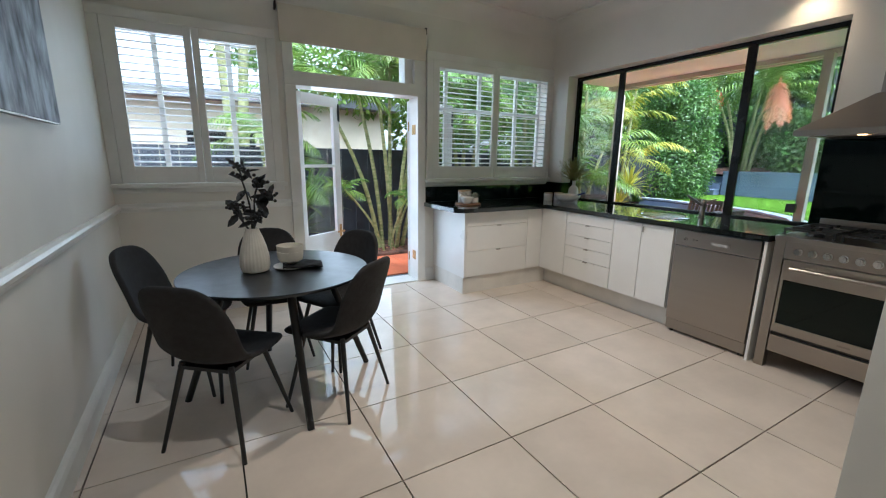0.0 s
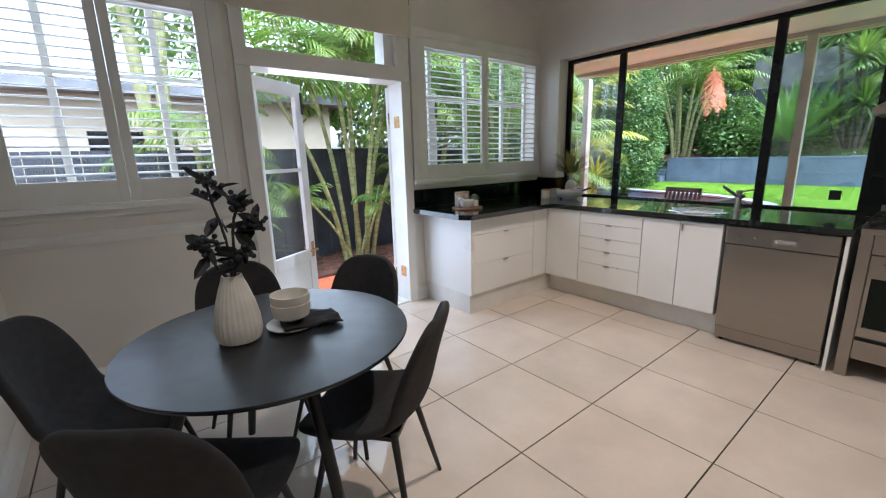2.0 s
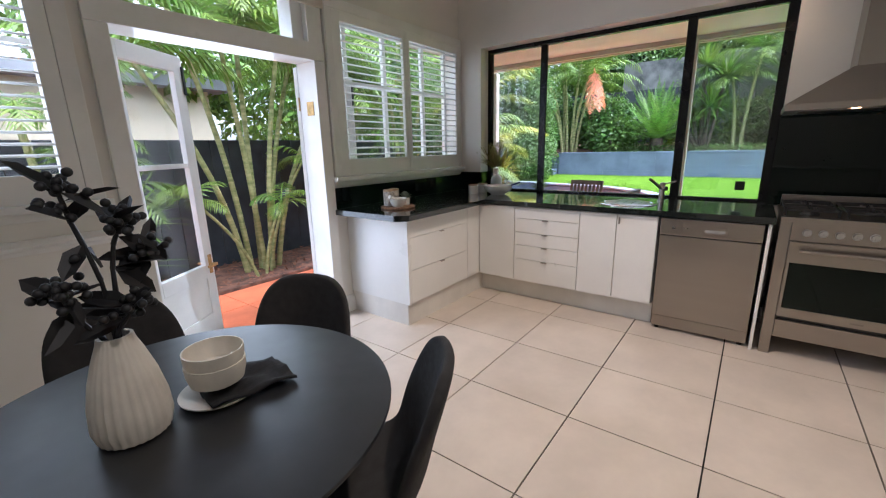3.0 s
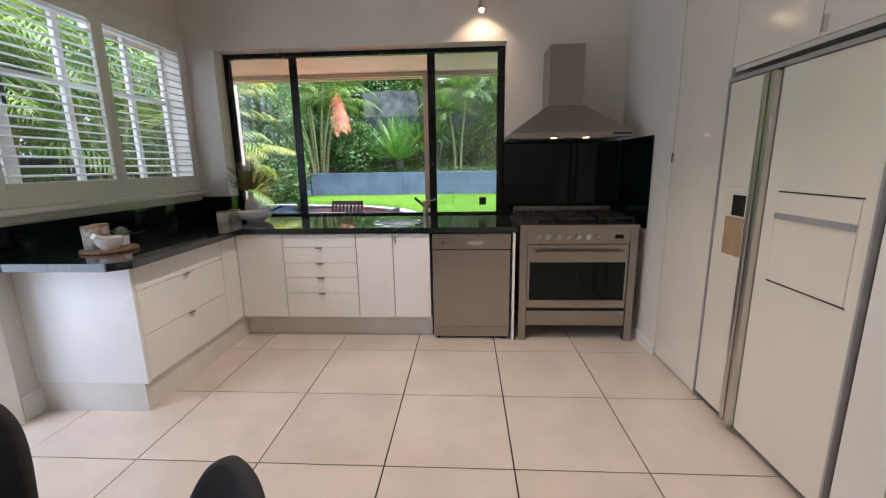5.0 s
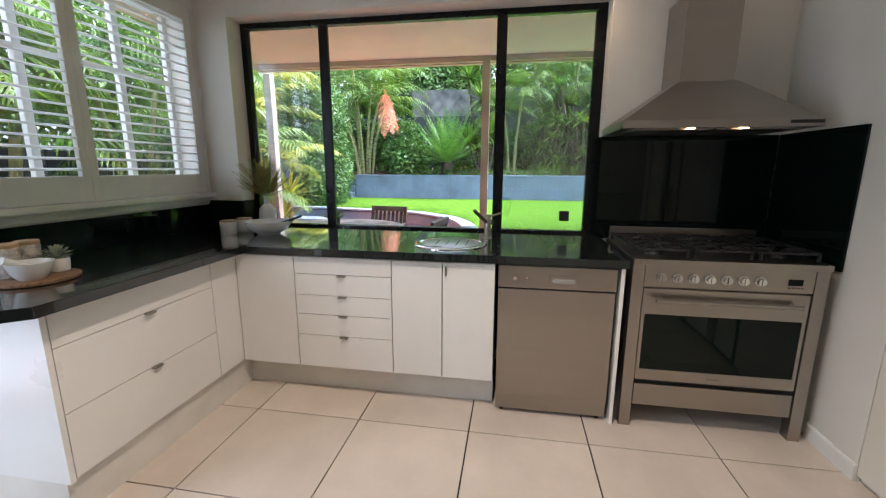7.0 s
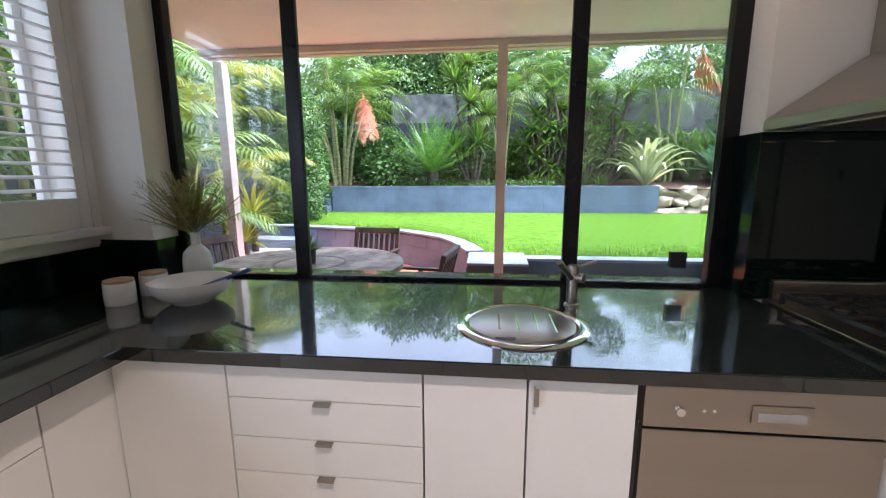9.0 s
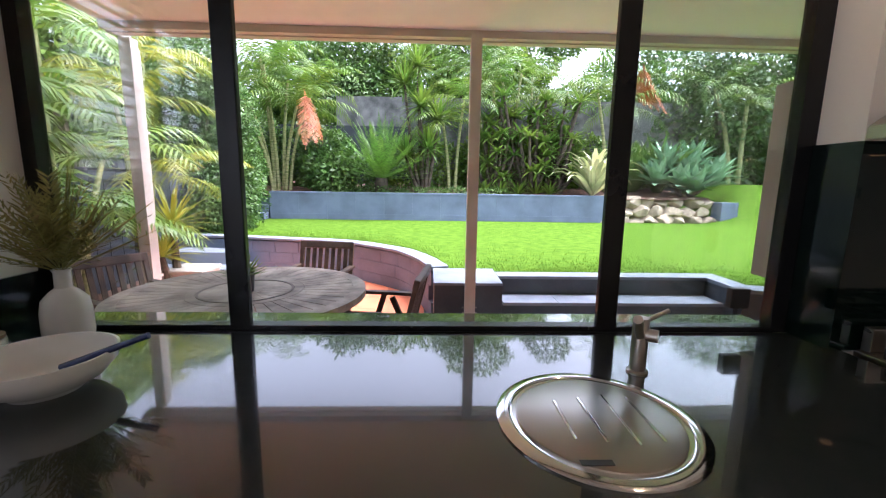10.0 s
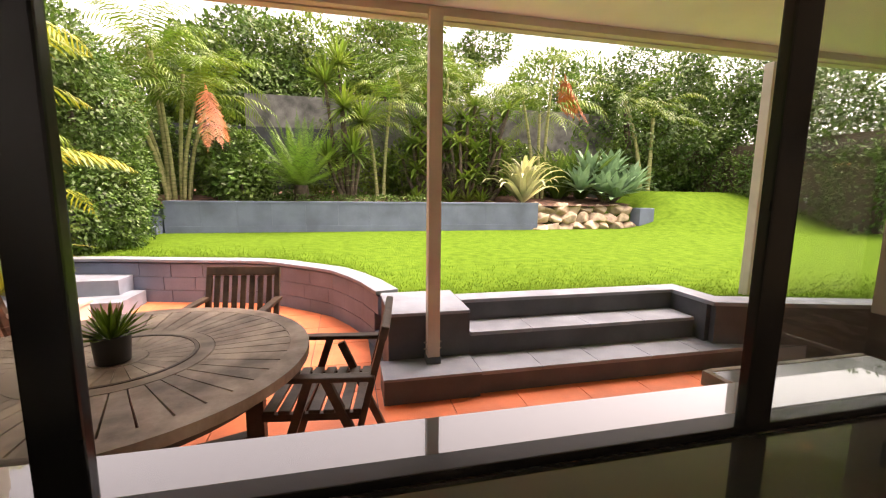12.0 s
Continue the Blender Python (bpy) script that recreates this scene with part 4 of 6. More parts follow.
for k in range(46):
    a, tilt = rng.uniform(0, 2 * math.pi), rng.uniform(0.12, 1.2)
    L = rng.uniform(0.2, 0.36)
    base = Vector((0, 0, 0.225))
    d = Vector((math.cos(a) * math.sin(tilt), math.sin(a) * math.sin(tilt), math.cos(tilt)))
    d.x = min(d.x * 0.8 - 0.05, 0.30)
    side = d.cross(Vector((0, 0, 1))).normalized()
    for t in np.linspace(0.25, 1, 13):
        p = base + d * L * t - Vector((0, 0, 0.1 * L * t * t))
        for s in (-1, 1):
            leaf_quad(vs, fs, p, d * 0.8 + side * s * rng.uniform(0.5, 0.9) + Vector((0, 0, rng.uniform(-0.3, 0.3))), d.cross(side), 0.045 * (1.2 - 0.5 * t), 0.006, 0.1)
    leaf_quad(vs, fs, base, d, side, L * 1.0, 0.006, 0.0)
mesh_np("fern", vs, fs, mat("dried_fern", (0.20, 0.20, 0.055), 0.7, vary=0.2, island=0.6, trans=0.3, color2=(0.28, 0.21, 0.08)), vz, "dried olive-green fern stems")

tr = thing("serving_tray", (2.40, 3.70, WZ), "round wooden serving board on the worktop", "tray")
bm = bmesh.new()
lathe(bm, [(0.135, 0), (0.14, 0.004), (0.14, 0.014), (0.136, 0.017), (0.0001, 0.017)], 48)
part("board", bm, mat("walnut_board", (0.22, 0.12, 0.06), 0.5, vary=0.2, scale=14, fine=90, bump=0.03, stretch=(1, 6, 1)), tr, smooth=True)
TZ = WZ + 0.017
mo = thing("mortar", (2.36, 3.66, TZ), "white ceramic mortar with a pestle", "mortar")
bm = bmesh.new()
lathe(bm, [(0.04, 0), (0.045, 0.005), (0.062, 0.03), (0.07, 0.06), (0.073, 0.068), (0.066, 0.068), (0.058, 0.04), (0.001, 0.02)], 40)
part("bowl", bm, M_WHITECER, mo, smooth=True)
bm = bmesh.new()
cyl(bm, (0.02, 0.01, 0.04), (-0.075, 0.02, 0.085), 0.012, 0.017, n=14)
part("pestle", bm, M_WHITECER, mo, smooth=True)
M_MUG = mat("speckled_stoneware", (0.52, 0.47, 0.41), 0.5, vary=0.25, scale=40, fine=200, bump=0.02)
for x, y in ((2.36, 3.765), (2.44, 3.775)):
    mg = thing("jar", (x, y, TZ), "speckled beige stoneware jar with a wooden lid", "jar", "jars on the board")
    bm = bmesh.new()
    lathe(bm, [(0.034, 0), (0.039, 0.004), (0.041, 0.118), (0.037, 0.12), (0.034, 0.02), (0.001, 0.015)], 32)
    part("cup", bm, M_MUG, mg, smooth=True)
    bm = bmesh.new()
    lathe(bm, [(0.036, 0.115), (0.041, 0.121), (0.041, 0.131), (0.038, 0.134), (0.0001, 0.134)], 32)
    part("lid", bm, M_LIDW, mg, "brown wooden lid", smooth=True)
su = thing("potted_succulent", (2.485, 3.695, TZ), "small succulent in a white pot", "potted plant")
bm = bmesh.new()
lathe(bm, [(0.032, 0), (0.036, 0.004), (0.040, 0.055), (0.034, 0.055), (0.034, 0.048), (0.001, 0.047)], 28)
part("pot", bm, M_WHITECER, su, smooth=True)
vs, fs = [], []
for k in range(26):
    a, t = k * 2.4, 0.2 + 0.045 * k
    d = Vector((math.cos(a) * math.sin(t), math.sin(a) * math.sin(t), math.cos(t)))
    leaf_quad(vs, fs, Vector((0, 0, 0.048)), d, Vector((0, 0, 1)) - d * 0.2, 0.068, 0.024, 0.3)
mesh_np("succulent", vs, fs, mat("grey_succulent", (0.30, 0.33, 0.24), 0.6, vary=0.15, island=0.5, color2=(0.18, 0.24, 0.15), bump=0), su)

# ---- outdoors ----
PZ = -0.035
tagged(boxes("ground", [(-600, -600, -0.60, 600, 600, -0.16)], M_SOIL), "dark soil ground", "ground", kind="structure")
structure("patio_slab", [(4.12, -6, -0.3, 9.4, 5.55, PZ - 0.012), (-1.5, 4.30, -0.3, 4.12, 5.55, PZ - 0.012)], M_DARKGREY, "red painted concrete patio with paving joints", "patio")

# curved lawn edge: x of the edge for each y
EY = [-16, -4.2, -1.75, -0.40, -0.37, 2.38, 2.42, 2.54, 2.885, 3.75, 5.10, 5.9, 12]
EX = [4.2, 5.2, 5.86, 6.22, 6.62, 6.62, 6.95, 7.46, 8.18, 8.95, 9.25, 9.45, 9.6]


def lawn_h(x, y):
    m = min(1, max(0, (-y - 4.5) / 2.4))
    far = min(1, max(0, (x - 11.0) / 4.0))
    return 0.455 + 1.05 * m * m * (3 - 2 * m) * far * far * (3 - 2 * far)


vs, fs = [], []
ys, ss = np.concatenate([np.arange(-16, -0.45, 0.3), np.array([-0.40, -0.37, -0.2]), np.arange(0.1, 2.3, 0.3), np.arange(2.3, 12.01, 0.1)]), np.linspace(0, 1, 40) ** 1.4
for y in ys:
    x0 = float(np.interp(y, EY, EX)) + 0.06
    for s in ss:
        x = x0 + s * (24 - x0)
        vs.append((x, y, lawn_h(x, y)))
n = len(ss)
for i in range(len(ys) - 1):
    for j in range(n - 1):
        fs.append((i * n + j, i * n + j + 1, (i + 1) * n + j + 1, (i + 1) * n + j))
tagged(mesh_np("lawn", vs, fs, M_LAWN, smooth=True), "bright green mown lawn behind a low wall", "lawn", kind="structure")

rg = np.random.RandomState(3)
N = 26000
gy = rg.uniform(-5, 6.4, N)
gx = np.interp(gy, EY, EX) + 0.10 + rg.exponential(0.45, N)
keep = gx < 13.15
gx, gy = gx[keep], gy[keep]
vs, fs = [], []
for k, (x, y) in enumerate(zip(gx, gy)):
    h = lawn_h(x, y)
    a = rg.uniform(0, 6.28)
    w, L, le = 0.004, rg.uniform(0.012, 0.034), rg.uniform(-0.02, 0.02)
    c, s = math.cos(a) * w, math.sin(a) * w
    vs += [(x - c, y - s, h), (x + c, y + s, h), (x + le, y + le * 0.6, h + L)]
    fs.append((3 * k, 3 * k + 1, 3 * k + 2))
tagged(mesh_np("lawn_grass", vs, fs, M_GRASS), "short green grass blades", "grass", kind="stuff")

# steps and retaining walls
st = thing("garden_steps", (6.35, 0.8, 0), "blue-grey painted concrete steps up to the lawn", "steps", kind="structure")


def local(parent, bs):
    o = parent.matrix_basis.translation
    return [(a - o.x, b - o.y, c - o.z, d - o.x, e - o.y, f - o.z) for a, b, c, d, e, f in bs]


def tread(y0, y1, x0, x1, z):
    return boxes("tread", local(st, [(x0 - 0.012, y0, z - 0.03, x1, y1, z)]), M_GREYTOP, st, bevel=0.004)


# risers and blocks take the darker grey, treads and tops the paler one
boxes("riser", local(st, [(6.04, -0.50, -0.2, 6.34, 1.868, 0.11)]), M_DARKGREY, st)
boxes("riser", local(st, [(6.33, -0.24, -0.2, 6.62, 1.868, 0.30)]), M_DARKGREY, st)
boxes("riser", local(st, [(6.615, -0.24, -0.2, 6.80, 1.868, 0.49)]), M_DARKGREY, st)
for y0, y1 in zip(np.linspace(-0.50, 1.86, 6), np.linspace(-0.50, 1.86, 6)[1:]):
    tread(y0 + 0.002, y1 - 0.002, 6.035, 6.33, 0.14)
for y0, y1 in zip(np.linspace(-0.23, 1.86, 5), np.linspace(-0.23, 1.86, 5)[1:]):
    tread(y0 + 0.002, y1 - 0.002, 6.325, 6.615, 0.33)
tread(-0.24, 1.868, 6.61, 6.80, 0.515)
pier = thing("step_pier", (6.3, 2.2, 0), "blue-grey painted stepped pier carrying the post", "pier", kind="structure")
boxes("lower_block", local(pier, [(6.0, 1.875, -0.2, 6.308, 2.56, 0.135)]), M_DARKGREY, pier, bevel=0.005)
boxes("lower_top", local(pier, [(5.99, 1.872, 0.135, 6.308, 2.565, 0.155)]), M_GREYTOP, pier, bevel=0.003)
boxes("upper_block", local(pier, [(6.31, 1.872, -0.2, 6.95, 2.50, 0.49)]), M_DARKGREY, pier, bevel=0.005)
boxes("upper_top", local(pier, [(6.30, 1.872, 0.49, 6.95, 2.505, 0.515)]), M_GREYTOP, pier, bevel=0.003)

cw = thing("retaining_wall", (0, 0, 0), "curved blue-grey painted block wall round the patio", "wall", kind="structure")
cpts = [Vector((float(np.interp(y, EY, EX)), y, 0)) for y in np.concatenate([np.linspace(2.44, 2.9, 12), np.linspace(2.95, 7.2, 40)])]
sm = [cpts[0]] + [(cpts[i - 1] + cpts[i] * 2 + cpts[i + 1]) / 4 for i in range(1, len(cpts) - 1)] + [cpts[-1]]
for _ in range(6):
    sm = [sm[0]] + [(sm[i - 1] + sm[i] * 2 + sm[i + 1]) / 4 for i in range(1, len(sm) - 1)] + [sm[-1]]
dist = np.concatenate([[0], np.cumsum([(b - a).length for a, b in zip(sm, sm[1:])])])


def along(d):
    i = min(len(sm) - 2, max(0, int(np.searchsorted(dist, d)) - 1))
    t = (d - dist[i]) / (dist[i + 1] - dist[i])
    return sm[i].lerp(sm[i + 1], t), (sm[i + 1] - sm[i]).normalized()


bm = bmesh.new()
bx(bm, -0.197, -0.09, 0.0, 0.197, 0.09, 0.172, bevel=0.008)
blk = part("block", bm, M_BLUEGREY, cw)
bm = bmesh.new()
bx(bm, -0.206, -0.105, 0.0, 0.206, 0.115, 0.035, bevel=0.006)
capm = part("coping", bm, M_GREYTOP, cw)
used_b = used_c = False
for k in range(int(dist[-1] / 0.40)):
    for row in range(3):
        p, d = along(k * 0.40 + (0.2 if row % 2 else 0.1) + 0.1)
        o = blk if not used_b else new("block", blk.data)
        used_b = True
        o.matrix_basis = pose(p.x, p.y, PZ - 0.02 + row * 0.175, 0, 0, math.degrees(math.atan2(d.y, d.x)))
        o.parent = cw
    p, d = along(k * 0.40 + 0.2)
    o = capm if not used_c else new("coping", capm.data)
    used_c = True
    o.matrix_basis = pose(p.x, p.y, 0.485, 0, 0, math.degrees(math.atan2(d.y, d.x)))
    o.parent = cw
rw = thing("lawn_kerb", (0, 0, 0), "blue-grey painted low wall beside the lawn", "wall", kind="structure")
# wall runs in the darker grey, copings and ledge in the paler grey
for (ax, ay), (bxx, byy) in (((6.24, -0.3), (5.86, -1.75)), ((5.86, -1.75), (5.2, -4.2)), ((5.2, -4.2), (4.3, -7.0))):
    L = math.hypot(bxx - ax, byy - ay)
    m = pose(ax, ay, 0, 0, 0, math.degrees(math.atan2(byy - ay, bxx - ax)))
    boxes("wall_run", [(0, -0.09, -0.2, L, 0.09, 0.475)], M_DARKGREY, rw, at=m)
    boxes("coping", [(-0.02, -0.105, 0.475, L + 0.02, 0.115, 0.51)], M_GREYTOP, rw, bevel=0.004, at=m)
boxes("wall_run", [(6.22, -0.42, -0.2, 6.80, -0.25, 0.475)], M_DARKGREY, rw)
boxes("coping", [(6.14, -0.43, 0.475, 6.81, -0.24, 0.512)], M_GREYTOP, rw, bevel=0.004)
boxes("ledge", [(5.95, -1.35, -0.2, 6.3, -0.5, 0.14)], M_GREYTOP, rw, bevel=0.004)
bs = thing("side_steps", (9.0, 6.0, 0), "blue-grey painted side steps at the end of the patio", "steps", kind="structure")
boxes("lower_step", local(bs, [(8.55, 5.28, -0.2, 9.15, 7.2, 0.135)]), M_GREYTOP, bs, bevel=0.006)
boxes("upper_step", local(bs, [(8.90, 5.45, -0.2, 9.45, 7.2, 0.32)]), M_GREYTOP, bs, bevel=0.006)

# planter wall at the back of the lawn
pw = thing("planter_wall", (13.19, 2.26, 0), "long blue-grey painted planter wall behind the lawn", "wall", kind="structure")
for i in range(12):
    y0 = -4.31 + i * 8.63 / 12
    boxes("panel", [(0, y0 + 0.001, 0.3, 0.22, y0 + 8.63 / 12 - 0.001, 1.10)], M_BLUEGREY, pw, bevel=0.003)
boxes("coping", [(-0.01, -4.32, 1.10, 0.24, 4.33, 1.15)], M_BLUEGREY, pw, bevel=0.006)
for i in range(6):
    y0 = -4.31 + i * 8.63 / 6
    boxes("footing", [(-0.012, y0 + 0.004, 0.3, -0.001, y0 + 8.63 / 6 - 0.004, 0.60)], M_BLUEGREY, pw, bevel=0.003)
for i, (z, x) in enumerate(((0.62, 12.9), (0.80, 13.2), (0.98, 13.5))):
    tagged(boxes("garden_step", [(x, 6.62, 0.3, x + 0.5, 7.6, z)], M_BLUEGREY, bevel=0.006), "blue-grey painted step beside the planter", "step", "steps beside the planter")
tagged(boxes("wall_pier", [(13.1, -5.5, 0.3, 13.5, -5.05, 1.02)], M_BLUEGREY, bevel=0.008), "blue-grey painted wall pier on the lawn", "pier", kind="structure")
vs, fs = [], []
for i, x in enumerate(np.linspace(13.4, 17.5, 12)):
    for j, y in enumerate(np.linspace(-5.0, 8.5, 36)):
        vs.append((x, y, 1.08 + 0.10 * (x - 13.4) + 0.05 * noise.noise((x, y, 3))))
for i in range(11):
    for j in range(35):
        fs.append((i * 36 + j, (i + 1) * 36 + j, (i + 1) * 36 + j + 1, i * 36 + j + 1))
tagged(mesh_np("garden_bed", vs, fs, M_SOIL, smooth=True), "mulched garden bed behind the planter wall", "garden bed", kind="structure")
tagged(boxes("mulch_bed", [(-4, 5.60, -0.2, 9.0, 6.62, 0.0)], M_SOIL, bevel=0.03), "reddish mulch bed along the fence", "garden bed", kind="structure")

# rockery
rk = thing("rockery", (13.35, -3.5, 0.4), "stacked sandstone boulders beside the planter wall", "rockery")
rng = random.Random(8)
for row in range(3):
    for k in range(8):
        bm = bmesh.new()
        sx, sy, sz = rng.uniform(0.20, 0.28), rng.uniform(0.24, 0.36), rng.uniform(0.15, 0.22)
        for _ in range(15):
            d = Vector((rng.gauss(0, 1), rng.gauss(0, 1), rng.gauss(0, 1))).normalized()
            bm.verts.new((d.x * sx, d.y * sy, d.z * sz))
        r = bmesh.ops.convex_hull(bm, input=list(bm.verts))
        bmesh.ops.bevel(bm, geom=[e for e in bm.edges], offset=0.012, segments=1, affect="EDGES")
        part("boulder", bm, M_SAND, rk, at=pose(rng.uniform(-0.06, 0.06) + row * 0.12, -1.42 + k * 0.40 + 0.2 * (row % 2) + rng.uniform(-0.05, 0.05), 0.08 + row * 0.25 + rng.uniform(-0.03, 0.03), rng.uniform(-12, 12), rng.uniform(-12, 12), rng.uniform(-30, 30)))

# porch
structure("porch_ceiling", [(4.121, -7, 2.66, 6.36, 5.22, 2.78)], M_SOFFIT, "cream painted porch soffit", "soffit")
structure("porch_beam", [(6.29, -7, 2.60, 6.36, 5.22, 2.659), (6.361, -7, 2.59, 6.44, 5.22, 2.70)], M_POST, "cream painted porch beam", "beam")
structure("house_wall", [(3.9, -7, -0.2, 4.12, YS - 0.2, 3.1)], M_WALL, "cream rendered outside wall", "wall")
structure("roof", [(-1.2, YS - 0.3, 3.13, 6.6, 4.35, 3.3)], M_ROOF, "grey roof over the house", "roof")
for x, y, zb, w in ((6.235, 2.18, 0.155, 0.045), (6.50, -1.0, 0.14, 0.045)):
    p = thing("porch_post", (x, y, zb), "cream painted timber porch post on a metal shoe", "post", "porch posts")
    boxes("post", [(-w, -w, 0.03, w, w, 2.60 - zb)], M_POST, p, bevel=0.004)
    boxes("shoe", [(-w - 0.008, -w - 0.008, 0.0, w + 0.008, w + 0.008, 0.05)], M_DARKGREY, p, bevel=0.003)
    for z in (0.10, 0.15):
        bm = bmesh.new()
        cyl(bm, (0, -w - 0.02, z), (0, w + 0.02, z), 0.006, n=8)
        part("bolt", bm, M_STEEL, p)
p = thing("porch_post", (6.50, 5.14, PZ), "cream painted timber porch post at the patio corner", "post", "porch posts")
boxes("post", [(-0.05, -0.05, 0, 0.05, 0.05, 2.62)], M_POST, p, bevel=0.004)
dp = thing("downpipe", (6.665, 5.20, PZ), "round pale metal downpipe beside the porch post", "downpipe")
bm = bmesh.new()
cyl(bm, (0, 0, 0.0), (0, 0, 2.55), 0.038, n=18)
part("pipe", bm, M_POST, dp, smooth=True)
for z in (0.5, 1.85):
    boxes("strap", [(-0.13, -0.04, z, 0.042, 0.04, z + 0.025)], M_POST, dp, bevel=0.002)
bm = bmesh.new()
cyl(bm, (0, 0, 2.55), (-0.14, 0, 2.68), 0.04, n=18)
part("elbow", bm, M_POST, dp, smooth=True)

# fences and walls round the garden
fn = thing("fence_north", (0, 6.66, 0), "charcoal painted boundary fence", "fence", kind="structure")
me = None
for i in range(70):
    x = -4.5 + i * 0.22
    if me is None:
        o = boxes("board", [(0, 0, -0.2, 0.212, 0.03, 1.53)], M_FENCE, fn, bevel=0.003)
        me = o.data
    else:
        o = new("board", me)
        o.parent = fn
    o.matrix_basis = Matrix.Translation((x, 0, 0))
structure("fence_rear", [(16.4, 3.2, 0.3, 16.5, 12, 3.2)], M_FENCE, "dark boundary fence", "fence")
structure("wall_garden_rear", [(16.6, -6.5, 0.3, 16.9, 5.6, 4.15)], M_GREYWALL, "weathered grey rendered rear garden wall", "wall")
structure("fence_side", [(11.0, -10.6, 0.3, 24, -10.5, 3.1)], mat("brown_fence", (0.10, 0.07, 0.05), 0.8, vary=0.2, scale=3, stretch=(6, 1, 0.3)), "weathered brown timber fence", "fence")
structure("fence_east_side", [(9.6, 7.6, 0.2, 17, 7.7, 1.9)], M_FENCE, "charcoal painted boundary fence", "fence")
nb = thing("neighbour_house", (-1.5, 9.5, 0), "pale rendered neighbouring house with a grey roof", "house")
boxes("wall", [(-6, 0, -0.2, 5.2, 4, 2.45)], M_BEIGEWALL, nb)
boxes("roof", [(-6.3, -0.4, 2.45, 5.5, 4.4, 2.62)], M_ROOF, nb)
boxes("window", [(1.2, -0.03, 1.0, 2.4, 0.02, 1.9)], M_FRAME, nb)
nb = thing("neighbour_house", (24, -3, 0), "pale house beyond the garden wall", "house")
boxes("wall", [(0, -5, 0, 6, 5, 4.6)], M_BEIGEWALL, nb)
bm = bmesh.new()
A = [bm.verts.new(p) for p in ((-0.5, -5.5, 4.6), (6.5, -5.5, 4.6), (6.5, 5.5, 4.6), (-0.5, 5.5, 4.6))]
B = [bm.verts.new(p) for p in ((3, -2.5, 6.3), (3, 2.5, 6.3))]
for f in ((A[0], A[1], B[0]), (A[1], A[2], B[1], B[0]), (A[2], A[3], B[1]), (A[3], A[0], B[0], B[1]), (A[3], A[2], A[1], A[0])):
    bm.faces.new(f)
part("roof", bm, M_ROOF, nb)


# ---- planting ----
def frond(vs, fs, base, az, elev, L, nl=22, w=0.035, ll=0.42, droop=1.0, rg=random):
    """One feather frond: a curved midrib with drooping leaflets on both sides."""
    hd = Vector((math.cos(az), math.sin(az), 0))
    sd = Vector((-math.sin(az), math.cos(az), 0))
    p, ang, step = Vector(base), elev, L / nl
    for i in range(nl):
        t = i / (nl - 1)
        d = hd * math.cos(ang) + Vector((0, 0, 1)) * math.sin(ang)
        q = p + d * step
        i0 = len(vs)
        r = 0.010 * (1 - 0.8 * t)
        vs += [p + sd * r, p - sd * r, q - sd * r, q + sd * r]
        fs.append((i0, i0 + 1, i0 + 2, i0 + 3))
        if t > 0.12:
            k = ll * math.sin(math.pi * min(1, 0.15 + t * 0.88)) ** 0.7
            for s in (-1, 1):
                ld = (sd * s * 0.85 + d * (0.45 + 0.3 * t) + Vector((0, 0, -0.25 * droop + rg.uniform(-0.2, 0.15)))).normalized()
                m = p + ld * k * 0.5
                e = m + (ld + Vector((0, 0, -0.45 * droop))).normalized() * k * 0.5
                ax = d * w * 0.5
                i0 = len(vs)
                vs += [p - ax * 0.5, p + ax * 0.5, m + ax, m - ax, e]
                fs += [(i0, i0 + 1, i0 + 2, i0 + 3), (i0 + 3, i0 + 2, i0 + 4)]
        p = q
        ang -= droop * (0.9 + elev) / nl * (0.6 + 1.2 * t)


def tube(bm, pts, r0, r1, n=8):
    for k, (a, b) in enumerate(zip(pts, pts[1:])):
        t0, t1 = k / (len(pts) - 1), (k + 1) / (len(pts) - 1)
        cyl(bm, a, b, r0 + (r1 - r0) * t0, r0 + (r1 - r0) * t1, n=n, caps=False)


